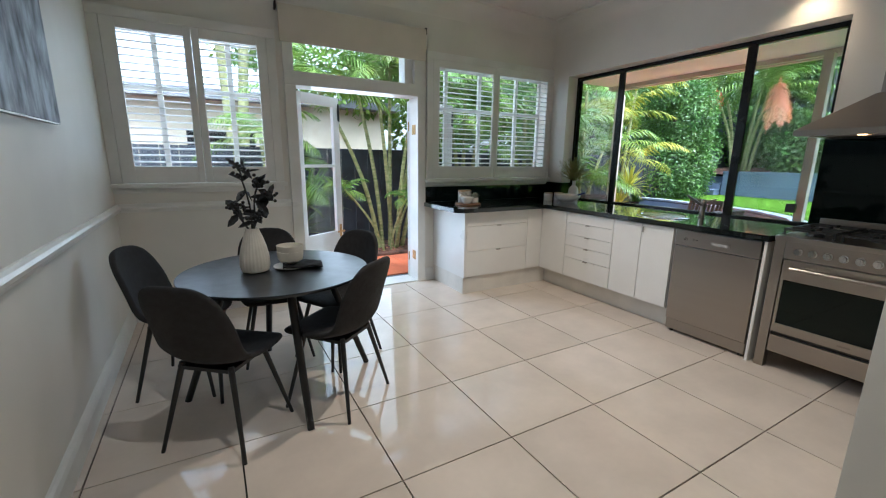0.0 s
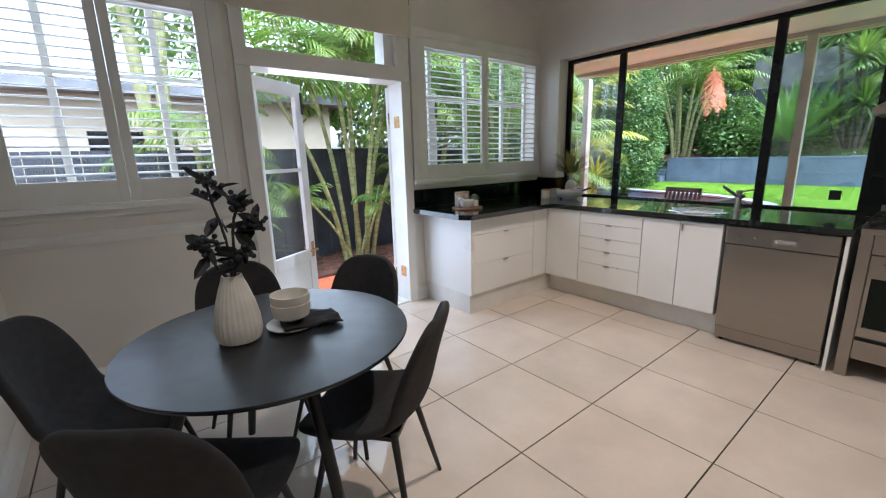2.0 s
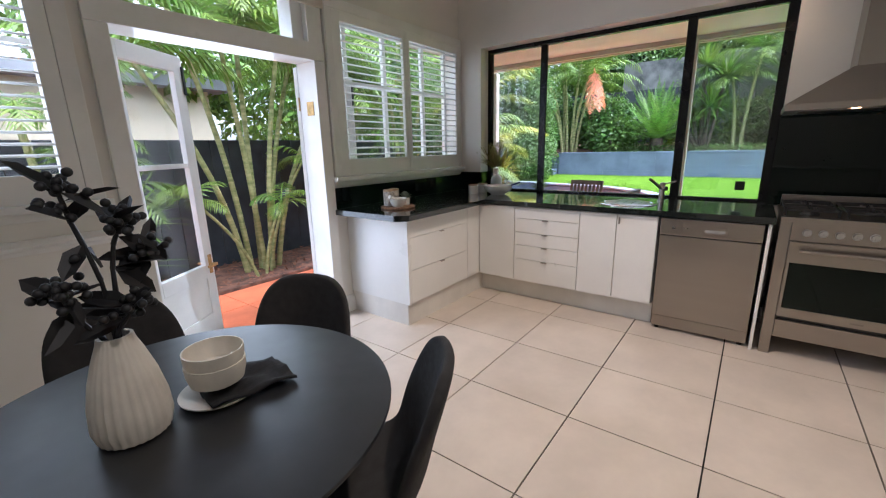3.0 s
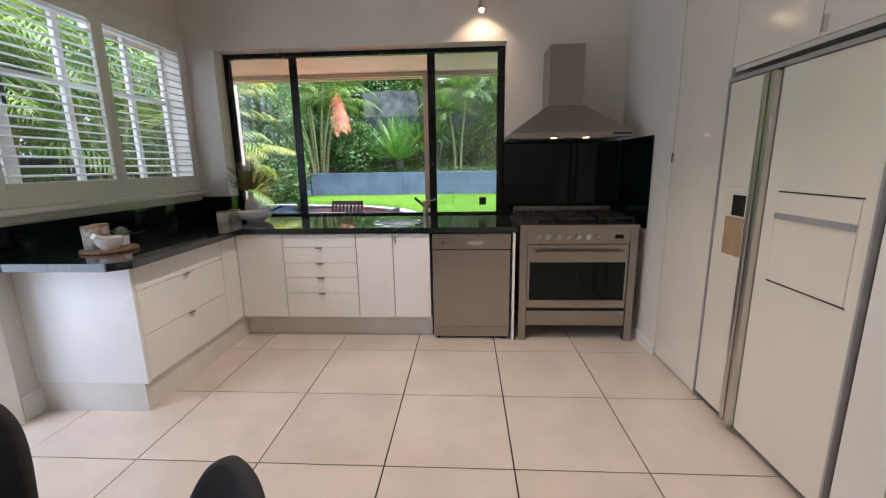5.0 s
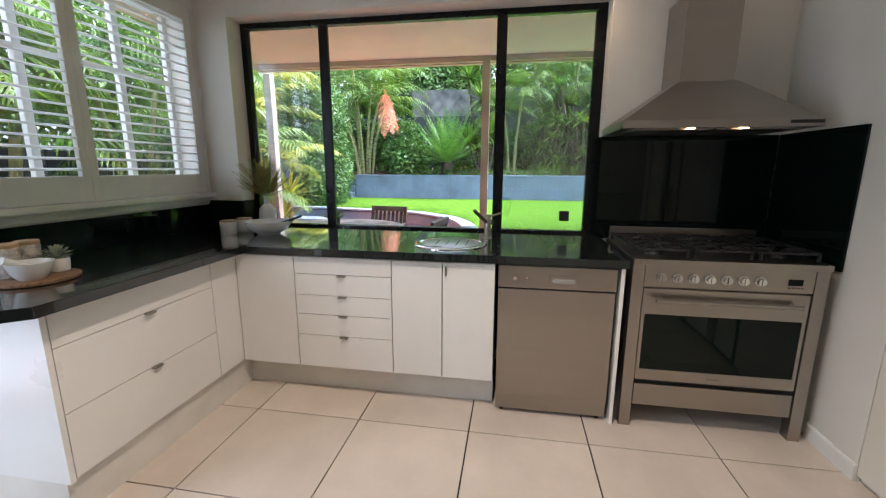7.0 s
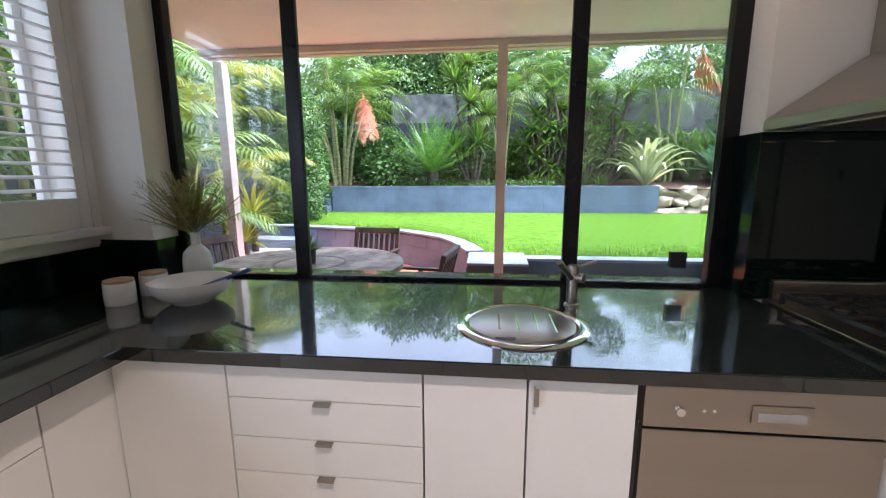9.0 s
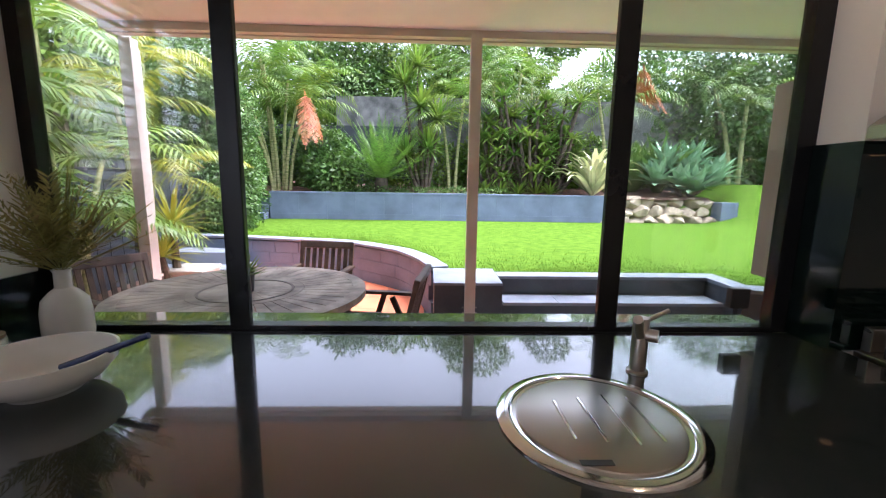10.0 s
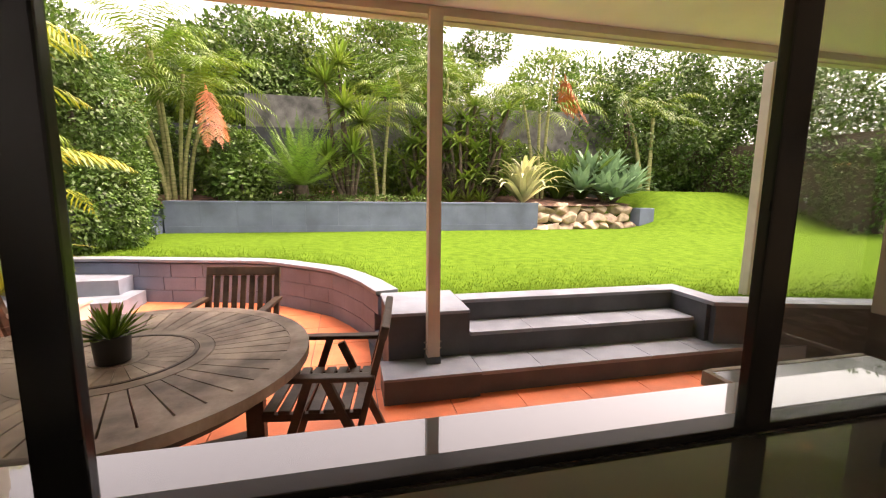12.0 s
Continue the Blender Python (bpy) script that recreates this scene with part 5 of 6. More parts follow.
def palm_clump(x, y, z, stems, label, seed, mleaf=None, L=1.3, nf=8, spread=0.5, trunk_r=0.035, dead=()):
    rg = random.Random(seed)
    c = thing("palm_clump", (x, y, z), label, "palm")
    for k, (lx, ly, h) in enumerate(stems):
        b = Vector((lx * 0.14 + rg.uniform(-0.05, 0.05), ly * 0.25 + rg.uniform(-0.05, 0.05), -0.06))
        top = Vector((lx, ly, h))
        pts = [b.lerp(top, t) + Vector((lx, ly, 0)) * (-0.15 * math.sin(math.pi * t)) for t in np.linspace(0, 1, 9)]
        bm = bmesh.new()
        tube(bm, pts, trunk_r * 1.15, trunk_r * 0.75, 9)
        for j in range(1, 16):
            t = j / 16
            i = min(7, int(t * 8))
            q = pts[i].lerp(pts[i + 1], t * 8 - i)
            cyl(bm, q - Vector((0, 0, 0.006)), q + Vector((0, 0, 0.006)), trunk_r * (1.2 - 0.4 * t), n=9)
        part("trunk", bm, M_TRUNK, c, smooth=True)
        vs, fs = [], []
        a0 = rg.uniform(0, 6)
        for i in range(nf):
            frond(vs, fs, top, a0 + i * 6.283 / nf + rg.uniform(-0.3, 0.3), rg.uniform(-0.05, 1.25), L * rg.uniform(0.75, 1.15), rg=rg, ll=min(0.42, 0.31 * L), w=min(0.035, 0.028 * L), droop=rg.uniform(0.8, 1.3))
        mesh_np("crown", vs, fs, mleaf or M_PALM, c)
    for dx, dy, dz, az, dl in dead:
        vs, fs = [], []
        for i in range(6):
            frond(vs, fs, (dx, dy, dz), az + i * 0.4 - 0.6, -1.12 - 0.05 * i, dl * (1.05 - 0.08 * i), nl=30, rg=rg, droop=0.35, ll=0.30, w=0.03)
        mesh_np("dead_frond", vs, fs, M_DEAD, c, "hanging orange-brown dead frond")
    return c


palm_clump(2.45, 6.02, 0.0, [(-1.05, -0.05, 2.3), (-0.6, 0.15, 2.9), (-0.25, -0.15, 2.5), (0.08, 0.12, 3.1), (0.45, -0.1, 2.6), (0.85, 0.1, 2.8), (1.2, 0, 2.2)],
           "golden cane palm clump with ringed yellow-green trunks", 1, L=1.3, nf=9, trunk_r=0.03)
palm_clump(2.3, 5.85, 0.0, [(-0.65, -0.1, 0.95), (0.3, -0.12, 0.8), (0.75, 0.0, 1.3)], "young cane palm shoots at the foot of the clump", 15, L=0.6, nf=6, trunk_r=0.018)
rg_chip = random.Random(90)
vs, fs = [], []
for k in range(1500):
    p = Vector((rg_chip.uniform(0.4, 4.6), rg_chip.uniform(5.62, 6.6), 0.004))
    leaf_quad(vs, fs, p, Vector((rg_chip.gauss(0, 1), rg_chip.gauss(0, 1), rg_chip.uniform(-0.05, 0.35))), Vector((0, 0, 1)), rg_chip.uniform(0.03, 0.09), rg_chip.uniform(0.012, 0.03), 0.1)
tagged(mesh_np("bark_chips", vs, fs, mat("bark_chip", (0.22, 0.09, 0.05), 0.9, vary=0.2, island=0.9, color2=(0.10, 0.05, 0.03), bump=0)), "loose reddish bark chips on the bed", "mulch", kind="stuff")
palm_clump(3.9, 6.15, 0.0, [(-0.35, 0, 2.3), (0.05, 0.1, 2.7), (0.4, 0, 2.2), (0.15, -0.1, 1.6)], "golden cane palm clump by the fence", 2, L=1.3)
palm_clump(5.3, 6.2, 0.0, [(-0.4, 0, 2.5), (0.0, 0.1, 3.0), (0.45, 0, 2.3), (0.2, -0.15, 1.5), (-0.2, -0.2, 1.1)], "golden cane palm clump by the fence", 3, L=1.4, mleaf=M_PALMD)
palm_clump(6.9, 6.25, 0.0, [(-0.4, 0, 2.0), (0.1, 0.1, 2.8), (0.5, -0.1, 1.6), (0.1, -0.2, 0.9), (-0.3, -0.25, 1.1)], "yellow-green palm clump beside the patio", 4, L=1.4)
palm_clump(8.6, 6.6, 0.0, [(-0.3, 0, 2.4), (0.3, 0, 3.0), (0.0, -0.2, 1.4)], "yellow-green palm clump beside the patio", 5, L=1.4, mleaf=M_YELLOW)
palm_clump(0.75, 6.2, 0.0, [(-0.1, 0, 1.7), (0.35, 0.1, 1.1)], "young palm beside the path", 6, L=1.1)
palm_clump(-0.35, 6.3, 0.0, [(0, 0, 0.75)], "young low palm by the fence", 7, L=0.9)
palm_clump(0.45, 7.6, 0.0, [(-0.15, 0, 3.6), (0.3, 0.1, 3.9)], "tall palm with a pale trunk behind the fence", 9, L=1.5, trunk_r=0.09, mleaf=M_PALMD)
BZ = 1.12
palm_clump(14.1, 6.6, BZ, [(-0.7, 0.7, 2.4), (-0.3, 0.2, 3.2), (0.0, -0.3, 2.9), (0.2, -0.8, 2.5), (0.3, 0.5, 3.5), (-0.3, -0.6, 2.2), (0.1, 0.9, 2.7)],
           "old cane palm clump with orange dead fronds", 10, L=2.0, nf=11, trunk_r=0.045, dead=((-0.45, -0.85, 2.6, 4.0, 1.7), (-0.55, 0.7, 2.5, 3.3, 0.9)), mleaf=M_PALM)
palm_clump(14.6, 1.9, BZ, [(0, 0.3, 2.0), (0.1, -0.3, 2.6)], "slim palm in the garden bed", 11, L=1.6, nf=10, trunk_r=0.045)
palm_clump(15.0, -2.9, BZ, [(0.2, 0.5, 3.0), (0.1, -0.4, 4.0), (-0.1, 0.1, 2.6)], "feather palm with a browning frond", 12, L=2.3, nf=11, trunk_r=0.05, dead=((-0.3, -0.55, 3.7, 4.4, 1.7),))
palm_clump(15.5, -7.2, 1.3, [(0, 0, 2.6), (0.4, 0.8, 3.2)], "feather palm on the lawn edge", 13, L=2.4, nf=11, trunk_r=0.07, mleaf=M_PALM)
palm_clump(15.8, 0.6, BZ, [(0, 0, 3.4), (0.2, 0.7, 3.9)], "tall feather palm by the rear wall", 14, L=2.0, nf=10, trunk_r=0.05, mleaf=M_PALMD)


def rosette(name, x, y, z, nleaf, L, W, emin, emax, m, label, category, seed, droop=0.3, heads=((0, 0, 0),), stem=0.0, fold=0.25, curl=False):
    rg = random.Random(seed)
    c = thing(name, (x, y, z), label, category)
    for hx, hy, hz in heads:
        if hz > 0.3 or stem:
            bm = bmesh.new()
            tube(bm, [Vector((hx * 0.2, hy * 0.2, -0.05)), Vector((hx * 0.7, hy * 0.7, hz * 0.5)), Vector((hx, hy, hz + stem))], 0.06, 0.035, 8)
            part("trunk", bm, M_BARK, c, smooth=True)
        vs, fs = [], []
        for k in range(nleaf):
            a = k * 2.39996 + rg.uniform(-0.2, 0.2)
            e = emin + (emax - emin) * ((k / nleaf) ** 0.8) + rg.uniform(-0.08, 0.08)
            hd, sd = Vector((math.cos(a), math.sin(a), 0)), Vector((-math.sin(a), math.cos(a), 0))
            p = Vector((hx, hy, hz + stem)) + hd * 0.03
            l = L * rg.uniform(0.8, 1.1)
            seg, i0 = (7 if curl else 5), len(vs)
            for s in range(seg + 1):
                t = s / seg
                wd = W * (math.sin(math.pi * min(1, 0.22 + 0.78 * t)) ** 0.8) * 0.5
                dd = hd * math.cos(e) + Vector((0, 0, math.sin(e)))
                up = Vector((0, 0, math.cos(e))) - hd * math.sin(e)
                vs += [p + sd * wd + up * wd * fold, p, p - sd * wd + up * wd * fold]
                p = p + dd * l / seg
                e -= droop / seg * (3.2 * t * t if curl else 1 + t)
            for s in range(seg):
                b = i0 + 3 * s
                fs += [(b, b + 1, b + 4, b + 3), (b + 1, b + 2, b + 5, b + 4)]
        mesh_np("leaves", vs, fs, m, c)
    return c


def cycad(x, y, z, L, nf, seed):
    rg = random.Random(seed)
    c = thing("cycad", (x, y, z), "green cycad with a stiff fan of fronds", "cycad")
    bm = bmesh.new()
    tube(bm, [Vector((0, 0, -0.1)), Vector((0, 0, 0.2)), Vector((0, 0, 0.42))], 0.20, 0.16, 14)
    part("trunk", bm, M_BARK, c, smooth=True)
    vs, fs = [], []
    for k in range(nf):
        a = k * 2.39996
        frond(vs, fs, (0, 0, 0.4), a, 0.02 + 1.32 * (k / nf) ** 1.05, L * rg.uniform(0.9, 1.08), nl=44, w=0.024, ll=0.15, droop=0.05, rg=rg)
    mesh_np("crown", vs, fs, M_CYCAD, c)


cycad(13.95, 3.85, BZ - 0.02, 1.75, 74, 21)
rosette("yucca_tree", 14.2, 2.7, BZ, 70, 0.75, 0.06, -0.6, 1.4, M_LEAFB, "branching yucca tree with spiky heads", "yucca", 22, 0.3, ((0.1, 0.55, 2.9), (-0.1, 0.1, 2.3), (0.2, 0.2, 3.4), (0.1, -0.35, 2.0), (-0.2, -0.1, 1.2), (-0.1, 0.5, 1.0)))
rosette("variegated_agave", 13.95, -1.95, BZ, 52, 1.55, 0.16, 0.6, 1.52, M_AGAVEV, "cream-striped agave in the garden bed", "agave", 23, 2.7, fold=0.5, curl=True)
rgl = random.Random(61)
for lx, ly in ((14.35, 0.75), (14.3, -0.35), (14.5, -1.0)):
    rosette("lady_palm", lx, ly, BZ, 15, 0.46, 0.075, -0.5, 0.9, M_LEAFB, "dense lady palm with fingered green leaves", "palm", int(lx * 100 - ly * 10), 0.45,
            [(rgl.uniform(-0.35, 0.35), rgl.uniform(-0.55, 0.55), 0.35 + 1.9 * rgl.random()) for _ in range(16)])
palm_clump(15.2, 0.2, BZ, [(0.1, 0.5, 3.0), (0, -0.3, 3.5), (0.2, -0.9, 2.9)], "feather palm above the garden bed", 62, L=1.9, nf=11, trunk_r=0.045)
rosette("agave_clump", 14.1, -4.7, BZ + 0.08, 26, 0.80, 0.23, 0.0, 1.4, M_AGAVE, "blue-green foxtail agave rosettes above the rocks", "agave", 24, 0.25,
        ((0, 0.9, 0.28), (-0.25, 0.35, 0.22), (0.1, -0.1, 0.55), (-0.2, -0.6, 0.25), (0.3, 0.5, 0.75), (0.2, -0.9, 0.45), (-0.35, 0.0, 0.1), (0.5, -0.4, 0.85)))
rosette("strelitzia", 14.9, -4.3, BZ, 34, 1.9, 0.16, 0.75, 1.5, M_PALMD, "tall clump of bird-of-paradise leaves", "plant", 25, 0.35, ((0, 0, 0), (0.2, 0.7, 0)))
rosette("bromeliad_clump", 14.0, 0.1, BZ, 34, 0.55, 0.05, 0.2, 1.4, M_PALM, "lime-green strappy plants along the planter", "plant", 26, 0.6, ((0, 0, 0), (0, 0.5, 0), (0.1, -0.5, 0), (0.1, -0.9, 0), (0, 0.9, 0)))
rosette("dracaena", 0.95, 5.95, 0.0, 40, 0.7, 0.045, -0.1, 1.4, M_LEAFB, "spiky dracaena beside the door", "plant", 27, 0.3, ((0, 0, 0.35), (0.25, 0.2, 0.7)))
rosette("dracaena", 7.6, 5.55, PZ, 46, 0.55, 0.04, -0.4, 1.4, M_YELLOW, "yellow-leaved dracaena beside the patio", "plant", 28, 0.4, ((0.1, 0.1, 0.9), (-0.15, 0.1, 0.55)))


def leafy(name, at, blobs, nleaf, size, m, label, category, seed, trunk=None, kind=""):
    """Leaf masses: small folded leaves scattered through uneven lobes."""
    rg = random.Random(seed)
    c = thing(name, at, label, category, kind=kind)
    if trunk:
        bm = bmesh.new()
        for pts, r0, r1 in trunk:
            tube(bm, [Vector(p) for p in pts], r0, r1, 8)
        part("trunk", bm, M_BARK, c, smooth=True)
    vs, fs = [], []
    tot = sum(b[3] * b[4] * b[5] for b in blobs) ** 1.0
    for bxx, byy, bzz, rx, ry, rz in blobs:
        k = int(nleaf * (rx * ry * rz) / tot)
        for _ in range(k):
            d = Vector((rg.gauss(0, 1), rg.gauss(0, 1), rg.gauss(0, 1))).normalized()
            rr = rg.uniform(0.55, 1.0) ** 0.5 * (1 + 0.28 * noise.noise(d * 2.2 + Vector((bxx, byy, bzz))))
            p = Vector((bxx + d.x * rx * rr, byy + d.y * ry * rr, bzz + d.z * rz * rr))
            ld = (d * 0.6 + Vector((rg.gauss(0, 0.6), rg.gauss(0, 0.6), rg.gauss(-0.25, 0.5)))).normalized()
            nn = (d + Vector((rg.gauss(0, 0.4), rg.gauss(0, 0.4), 0.6))).normalized()
            L = size * rg.uniform(0.7, 1.3)
            s = ld.cross(nn)
            if s.length < 0.05:
                continue
            s.normalize()
            i0 = len(vs)
            vs += [p, p + ld * L * 0.5 + s * L * 0.24, p + ld * L, p + ld * L * 0.5 - s * L * 0.24]
            fs += [(i0, i0 + 1, i0 + 2), (i0, i0 + 2, i0 + 3)]
    mesh_np("crown", vs, fs, m, c)
    return c


leafy("hedge", (10.9, 6.75, 0.3), [(0, -0.1, 0.95, 0.9, 0.8, 1.1), (0.2, 0.1, 2.1, 0.95, 0.85, 1.1), (1.0, 0.2, 1.2, 0.8, 0.7, 1.3), (-0.3, 0.2, 3.0, 0.8, 0.7, 0.8), (1.1, 0.4, 2.6, 0.8, 0.7, 0.9), (-0.8, 0.1, 0.7, 0.6, 0.6, 0.9)], 52000, 0.07, M_LEAF, "dense small-leaved green hedge beside the lawn", "hedge", 31,
      [(((0, 0, -0.1), (0.1, 0.1, 1.2), (0.2, 0.2, 2.6)), 0.08, 0.04)])
rgn = random.Random(77)
heads = [(rgn.uniform(-0.5, 0.5), rgn.uniform(-1.3, 1.5), rgn.uniform(0.35, 2.7)) for _ in range(46)]
rosette("lady_palm", 14.7, -0.5, BZ, 15, 0.55, 0.085, -0.35, 0.9, M_LEAFB, "dense lady palm thicket with fan leaves", "palm", 32, 0.5, heads)
leafy("shrub", (14.0, 5.2, BZ), [(0, 0, 0.5, 0.6, 0.7, 0.6), (0.6, 0.3, 0.9, 0.7, 0.8, 0.9), (0.3, -0.8, 0.4, 0.5, 0.6, 0.5)], 6000, 0.13, M_LEAF, "dark leafy shrub in the garden bed", "shrub", 33, [(((0, 0, -0.1), (0, 0, 0.5)), 0.04, 0.03)])
leafy("ground_cover", (13.7, 3.0, BZ), [(0, k * 0.55 - 2.2, 0.06, 0.25, 0.4, 0.12) for k in range(9)], 5000, 0.06, M_LEAF, "low leafy ground cover along the planter", "ground cover", 34)
leafy("tree", (18.3, 5.6, 1.0), [(0, 0, 3.6, 1.6, 1.7, 1.3), (0.3, -1.6, 3.2, 1.2, 1.2, 1.0), (0.2, 1.6, 4.2, 1.4, 1.4, 1.2), (0.5, -0.5, 5.0, 1.4, 1.6, 1.0)], 16000, 0.16, M_LEAF, "dark leafy tree behind the garden wall", "tree", 35,
      [(((0, 0, 0), (0.1, 0, 1.8), (0, 0.2, 3.6)), 0.16, 0.08), (((0.1, 0, 1.8), (0.3, -1.0, 3.2)), 0.08, 0.04), (((0.1, 0, 2.0), (0.2, 1.2, 4.0)), 0.08, 0.04)])
leafy("tree", (17.0, -7.5, 0.9), [(0, 0, 3.0, 1.8, 2.0, 1.9), (0, -2.4, 2.6, 1.6, 1.8, 1.7), (0.4, 1.9, 2.2, 1.2, 1.4, 1.5), (0, -1, 5.0, 1.5, 2.0, 1.3), (-0.8, -4.2, 2.6, 1.5, 1.6, 1.8), (-0.2, 0.4, 1.1, 1.2, 1.8, 1.0), (0.2, 1.4, 4.2, 1.1, 1.2, 1.0), (-0.4, -3.4, 5.0, 1.5, 1.6, 1.4), (-0.8, -5.6, 4.4, 1.5, 1.6, 1.6)], 34000, 0.16, M_LEAF, "dark leafy tree beyond the lawn", "tree", 36,
      [(((0, 0, 0), (0, 0, 2), (0.1, 0.2, 3.6)), 0.18, 0.08), (((0, 0, 1.8), (0, -1.6, 3.0)), 0.09, 0.04)])
leafy("tree", (15.0, -13.0, 0.6), [(0, 0, 3.2, 2.2, 2.4, 2.4), (-2.5, 1.0, 3.0, 2.0, 1.8, 2.2), (-5, -1, 3.4, 2.4, 2.0, 2.2), (-1, 1.5, 1.2, 1.8, 1.2, 1.2), (-7.5, -2, 3.2, 2.2, 2.0, 2.2)], 24000, 0.18, M_LEAF, "dark leafy trees along the side fence", "tree", 37,
      [(((0, 0, 0), (0, 0, 2), (0.1, 0.2, 3.6)), 0.2, 0.08)])
leafy("climber", (16.5, 3.2, 1.2), [(0, k * 0.8 - 2.0, 1.5 + 0.5 * math.sin(k), 0.18, 0.5, 0.8) for k in range(6)], 3800, 0.07, M_LEAF, "climbing plant on the rear wall", "climber", 38)
leafy("tree", (11.5, 10.0, 0.0), [(0, 0, 3.8, 2.0, 1.8, 1.6), (-2.4, 0.5, 3.4, 1.8, 1.6, 1.4), (2.2, 0, 4.2, 1.8, 1.6, 1.5), (-4.8, 0.6, 3.2, 1.6, 1.4, 1.3)], 16000, 0.17, M_LEAFB, "leafy tree behind the side fence", "tree", 39,
      [(((0, 0, 0), (0, 0, 2), (0.1, 0.2, 3.8)), 0.2, 0.08)])
leafy("tree", (3.2, 10.0, 0.0), [(0, 0, 3.6, 1.8, 1.5, 1.4), (2.2, 0.3, 3.0, 1.5, 1.4, 1.5), (-2.0, 0.5, 4.2, 1.0, 1.0, 0.9)], 9000, 0.17, M_LEAFB, "leafy tree behind the fence", "tree", 40,
      [(((0, 0, 0), (0, 0, 2), (0.1, 0.2, 3.8)), 0.15, 0.06)])


leafy("hedge", (17.2, -8.0, 0.9), [(0, k * 1.1 - 4.4, 0.9 + 0.2 * math.sin(k * 2), 0.6, 0.9, 1.0) for k in range(9)], 14000, 0.11, M_LEAF, "dark climbing hedge along the lawn edge", "hedge", 41)
leafy("hedge", (15.0, -10.2, 0.6), [(k * 1.2 - 6.0, 0.2 * math.sin(k * 1.7), 1.2 + 0.3 * math.sin(k * 2.3), 0.9, 0.5, 1.4) for k in range(11)], 16000, 0.12, M_LEAF, "dark leafy hedge in front of the side fence", "hedge", 43)
leafy("tree", (18.6, 1.2, 1.0), [(0, 0, 3.9, 1.2, 1.3, 1.0), (0.2, 1.5, 4.3, 1.1, 1.2, 1.0), (0, -1.3, 4.8, 1.1, 1.1, 0.9), (0.3, 0.5, 5.6, 1.2, 1.4, 0.8), (0, 2.6, 5.2, 1.1, 1.2, 1.0), (0, -0.6, 6.3, 1.2, 1.5, 0.8), (-0.2, 0.6, 2.7, 1.0, 1.8, 0.8)], 15000, 0.15, M_LEAFB, "leafy tree beyond the rear wall", "tree", 44,
      [(((0, 0, 0), (0, 0, 2), (0.1, 0.2, 3.8)), 0.15, 0.06)])
leafy("tree", (18.8, -2.6, 1.0), [(0, 0, 3.3, 1.1, 1.1, 0.8), (0.2, 1.5, 3.7, 0.9, 0.9, 0.8), (0, -1.4, 4.2, 0.9, 0.9, 0.8), (0.1, 1.2, 5.0, 0.9, 1.0, 0.9), (0, 0.2, 5.9, 0.9, 0.9, 0.8)], 9000, 0.15, M_PALMD, "leafy tree beyond the rear wall", "tree", 45,
      [(((0, 0, 0), (0, 0, 2), (0.1, 0.2, 3.4)), 0.12, 0.05)])
leafy("shrub", (15.4, 6.6, BZ), [(0, 0, 0.9, 0.5, 0.9, 1.0), (0.2, -1.2, 0.8, 0.4, 0.7, 0.8), (0.1, 1.2, 1.2, 0.5, 0.8, 1.2)], 7000, 0.13, M_LEAF, "dark leafy shrub by the rear fence", "shrub", 46)
leafy("shrub", (15.6, -1.2, BZ), [(0, 0, 1.0, 0.5, 0.9, 1.1), (0.2, -1.3, 0.9, 0.4, 0.8, 0.9), (0.1, 1.2, 1.0, 0.5, 0.8, 1.0), (0, -2.6, 0.8, 0.4, 0.8, 0.8)], 9000, 0.15, M_LEAFB, "leafy green shrub by the rear wall", "shrub", 47)
palm_clump(17.6, -1.0, BZ, [(0, 0, 4.0), (0.3, -1.4, 3.6), (0.2, 1.2, 4.4)], "tall feather palm beyond the rear wall", 49, L=2.0, nf=10, trunk_r=0.05)
leafy("tree", (20.5, 4.5, 0.8), [(0, k * 1.7 - 5.0, 4.6 + 0.9 * math.sin(k * 1.9), 1.2, 1.5, 1.8) for k in range(7)] + [(0.4, k * 2.0 - 5.0, 2.6, 1.0, 1.5, 1.4) for k in range(6)], 26000, 0.24, M_LEAF, "dense dark tree belt behind the rear wall", "tree", 50,
      [(((0, 0, 0), (0, 0, 2.5), (0.1, 0.4, 4.6)), 0.2, 0.08), (((0, 0, 2.0), (0.1, -3.0, 4.2)), 0.1, 0.05), (((0, 0, 2.0), (0.1, 3.0, 4.2)), 0.1, 0.05)])
leafy("tree", (13.5, 11.5, 0.0), [(k * 1.9 - 5.5, 0.3 * math.sin(k), 4.2 + 0.8 * math.sin(k * 2.1), 1.6, 1.2, 2.0) for k in range(7)] + [(k * 2.2 - 5.0, 0, 2.0, 1.5, 1.0, 1.4) for k in range(6)], 20000, 0.24, M_LEAF, "dense leafy trees beyond the side fence", "tree", 51,
      [(((0, 0, 0), (0, 0, 2.5), (0.1, 0.2, 4.2)), 0.2, 0.08), (((0, 0, 2.0), (3.0, 0, 4.0)), 0.1, 0.05), (((0, 0, 2.0), (-3.0, 0, 4.0)), 0.1, 0.05)])
leafy("tree", (21.0, -10.5, 0.8), [(0, k * 1.8 - 4.5, 4.2 + 0.9 * math.sin(k * 1.7), 1.3, 1.6, 1.9) for k in range(6)] + [(0.2, k * 2.0 - 4.5, 2.2, 1.2, 1.5, 1.4) for k in range(5)], 20000, 0.24, M_LEAF, "dense dark trees beyond the lawn", "tree", 52,
      [(((0, 0, 0), (0, 0, 2.5), (0.1, 0.4, 4.6)), 0.2, 0.08), (((0, 0, 2.0), (0.1, -3.0, 4.2)), 0.1, 0.05)])
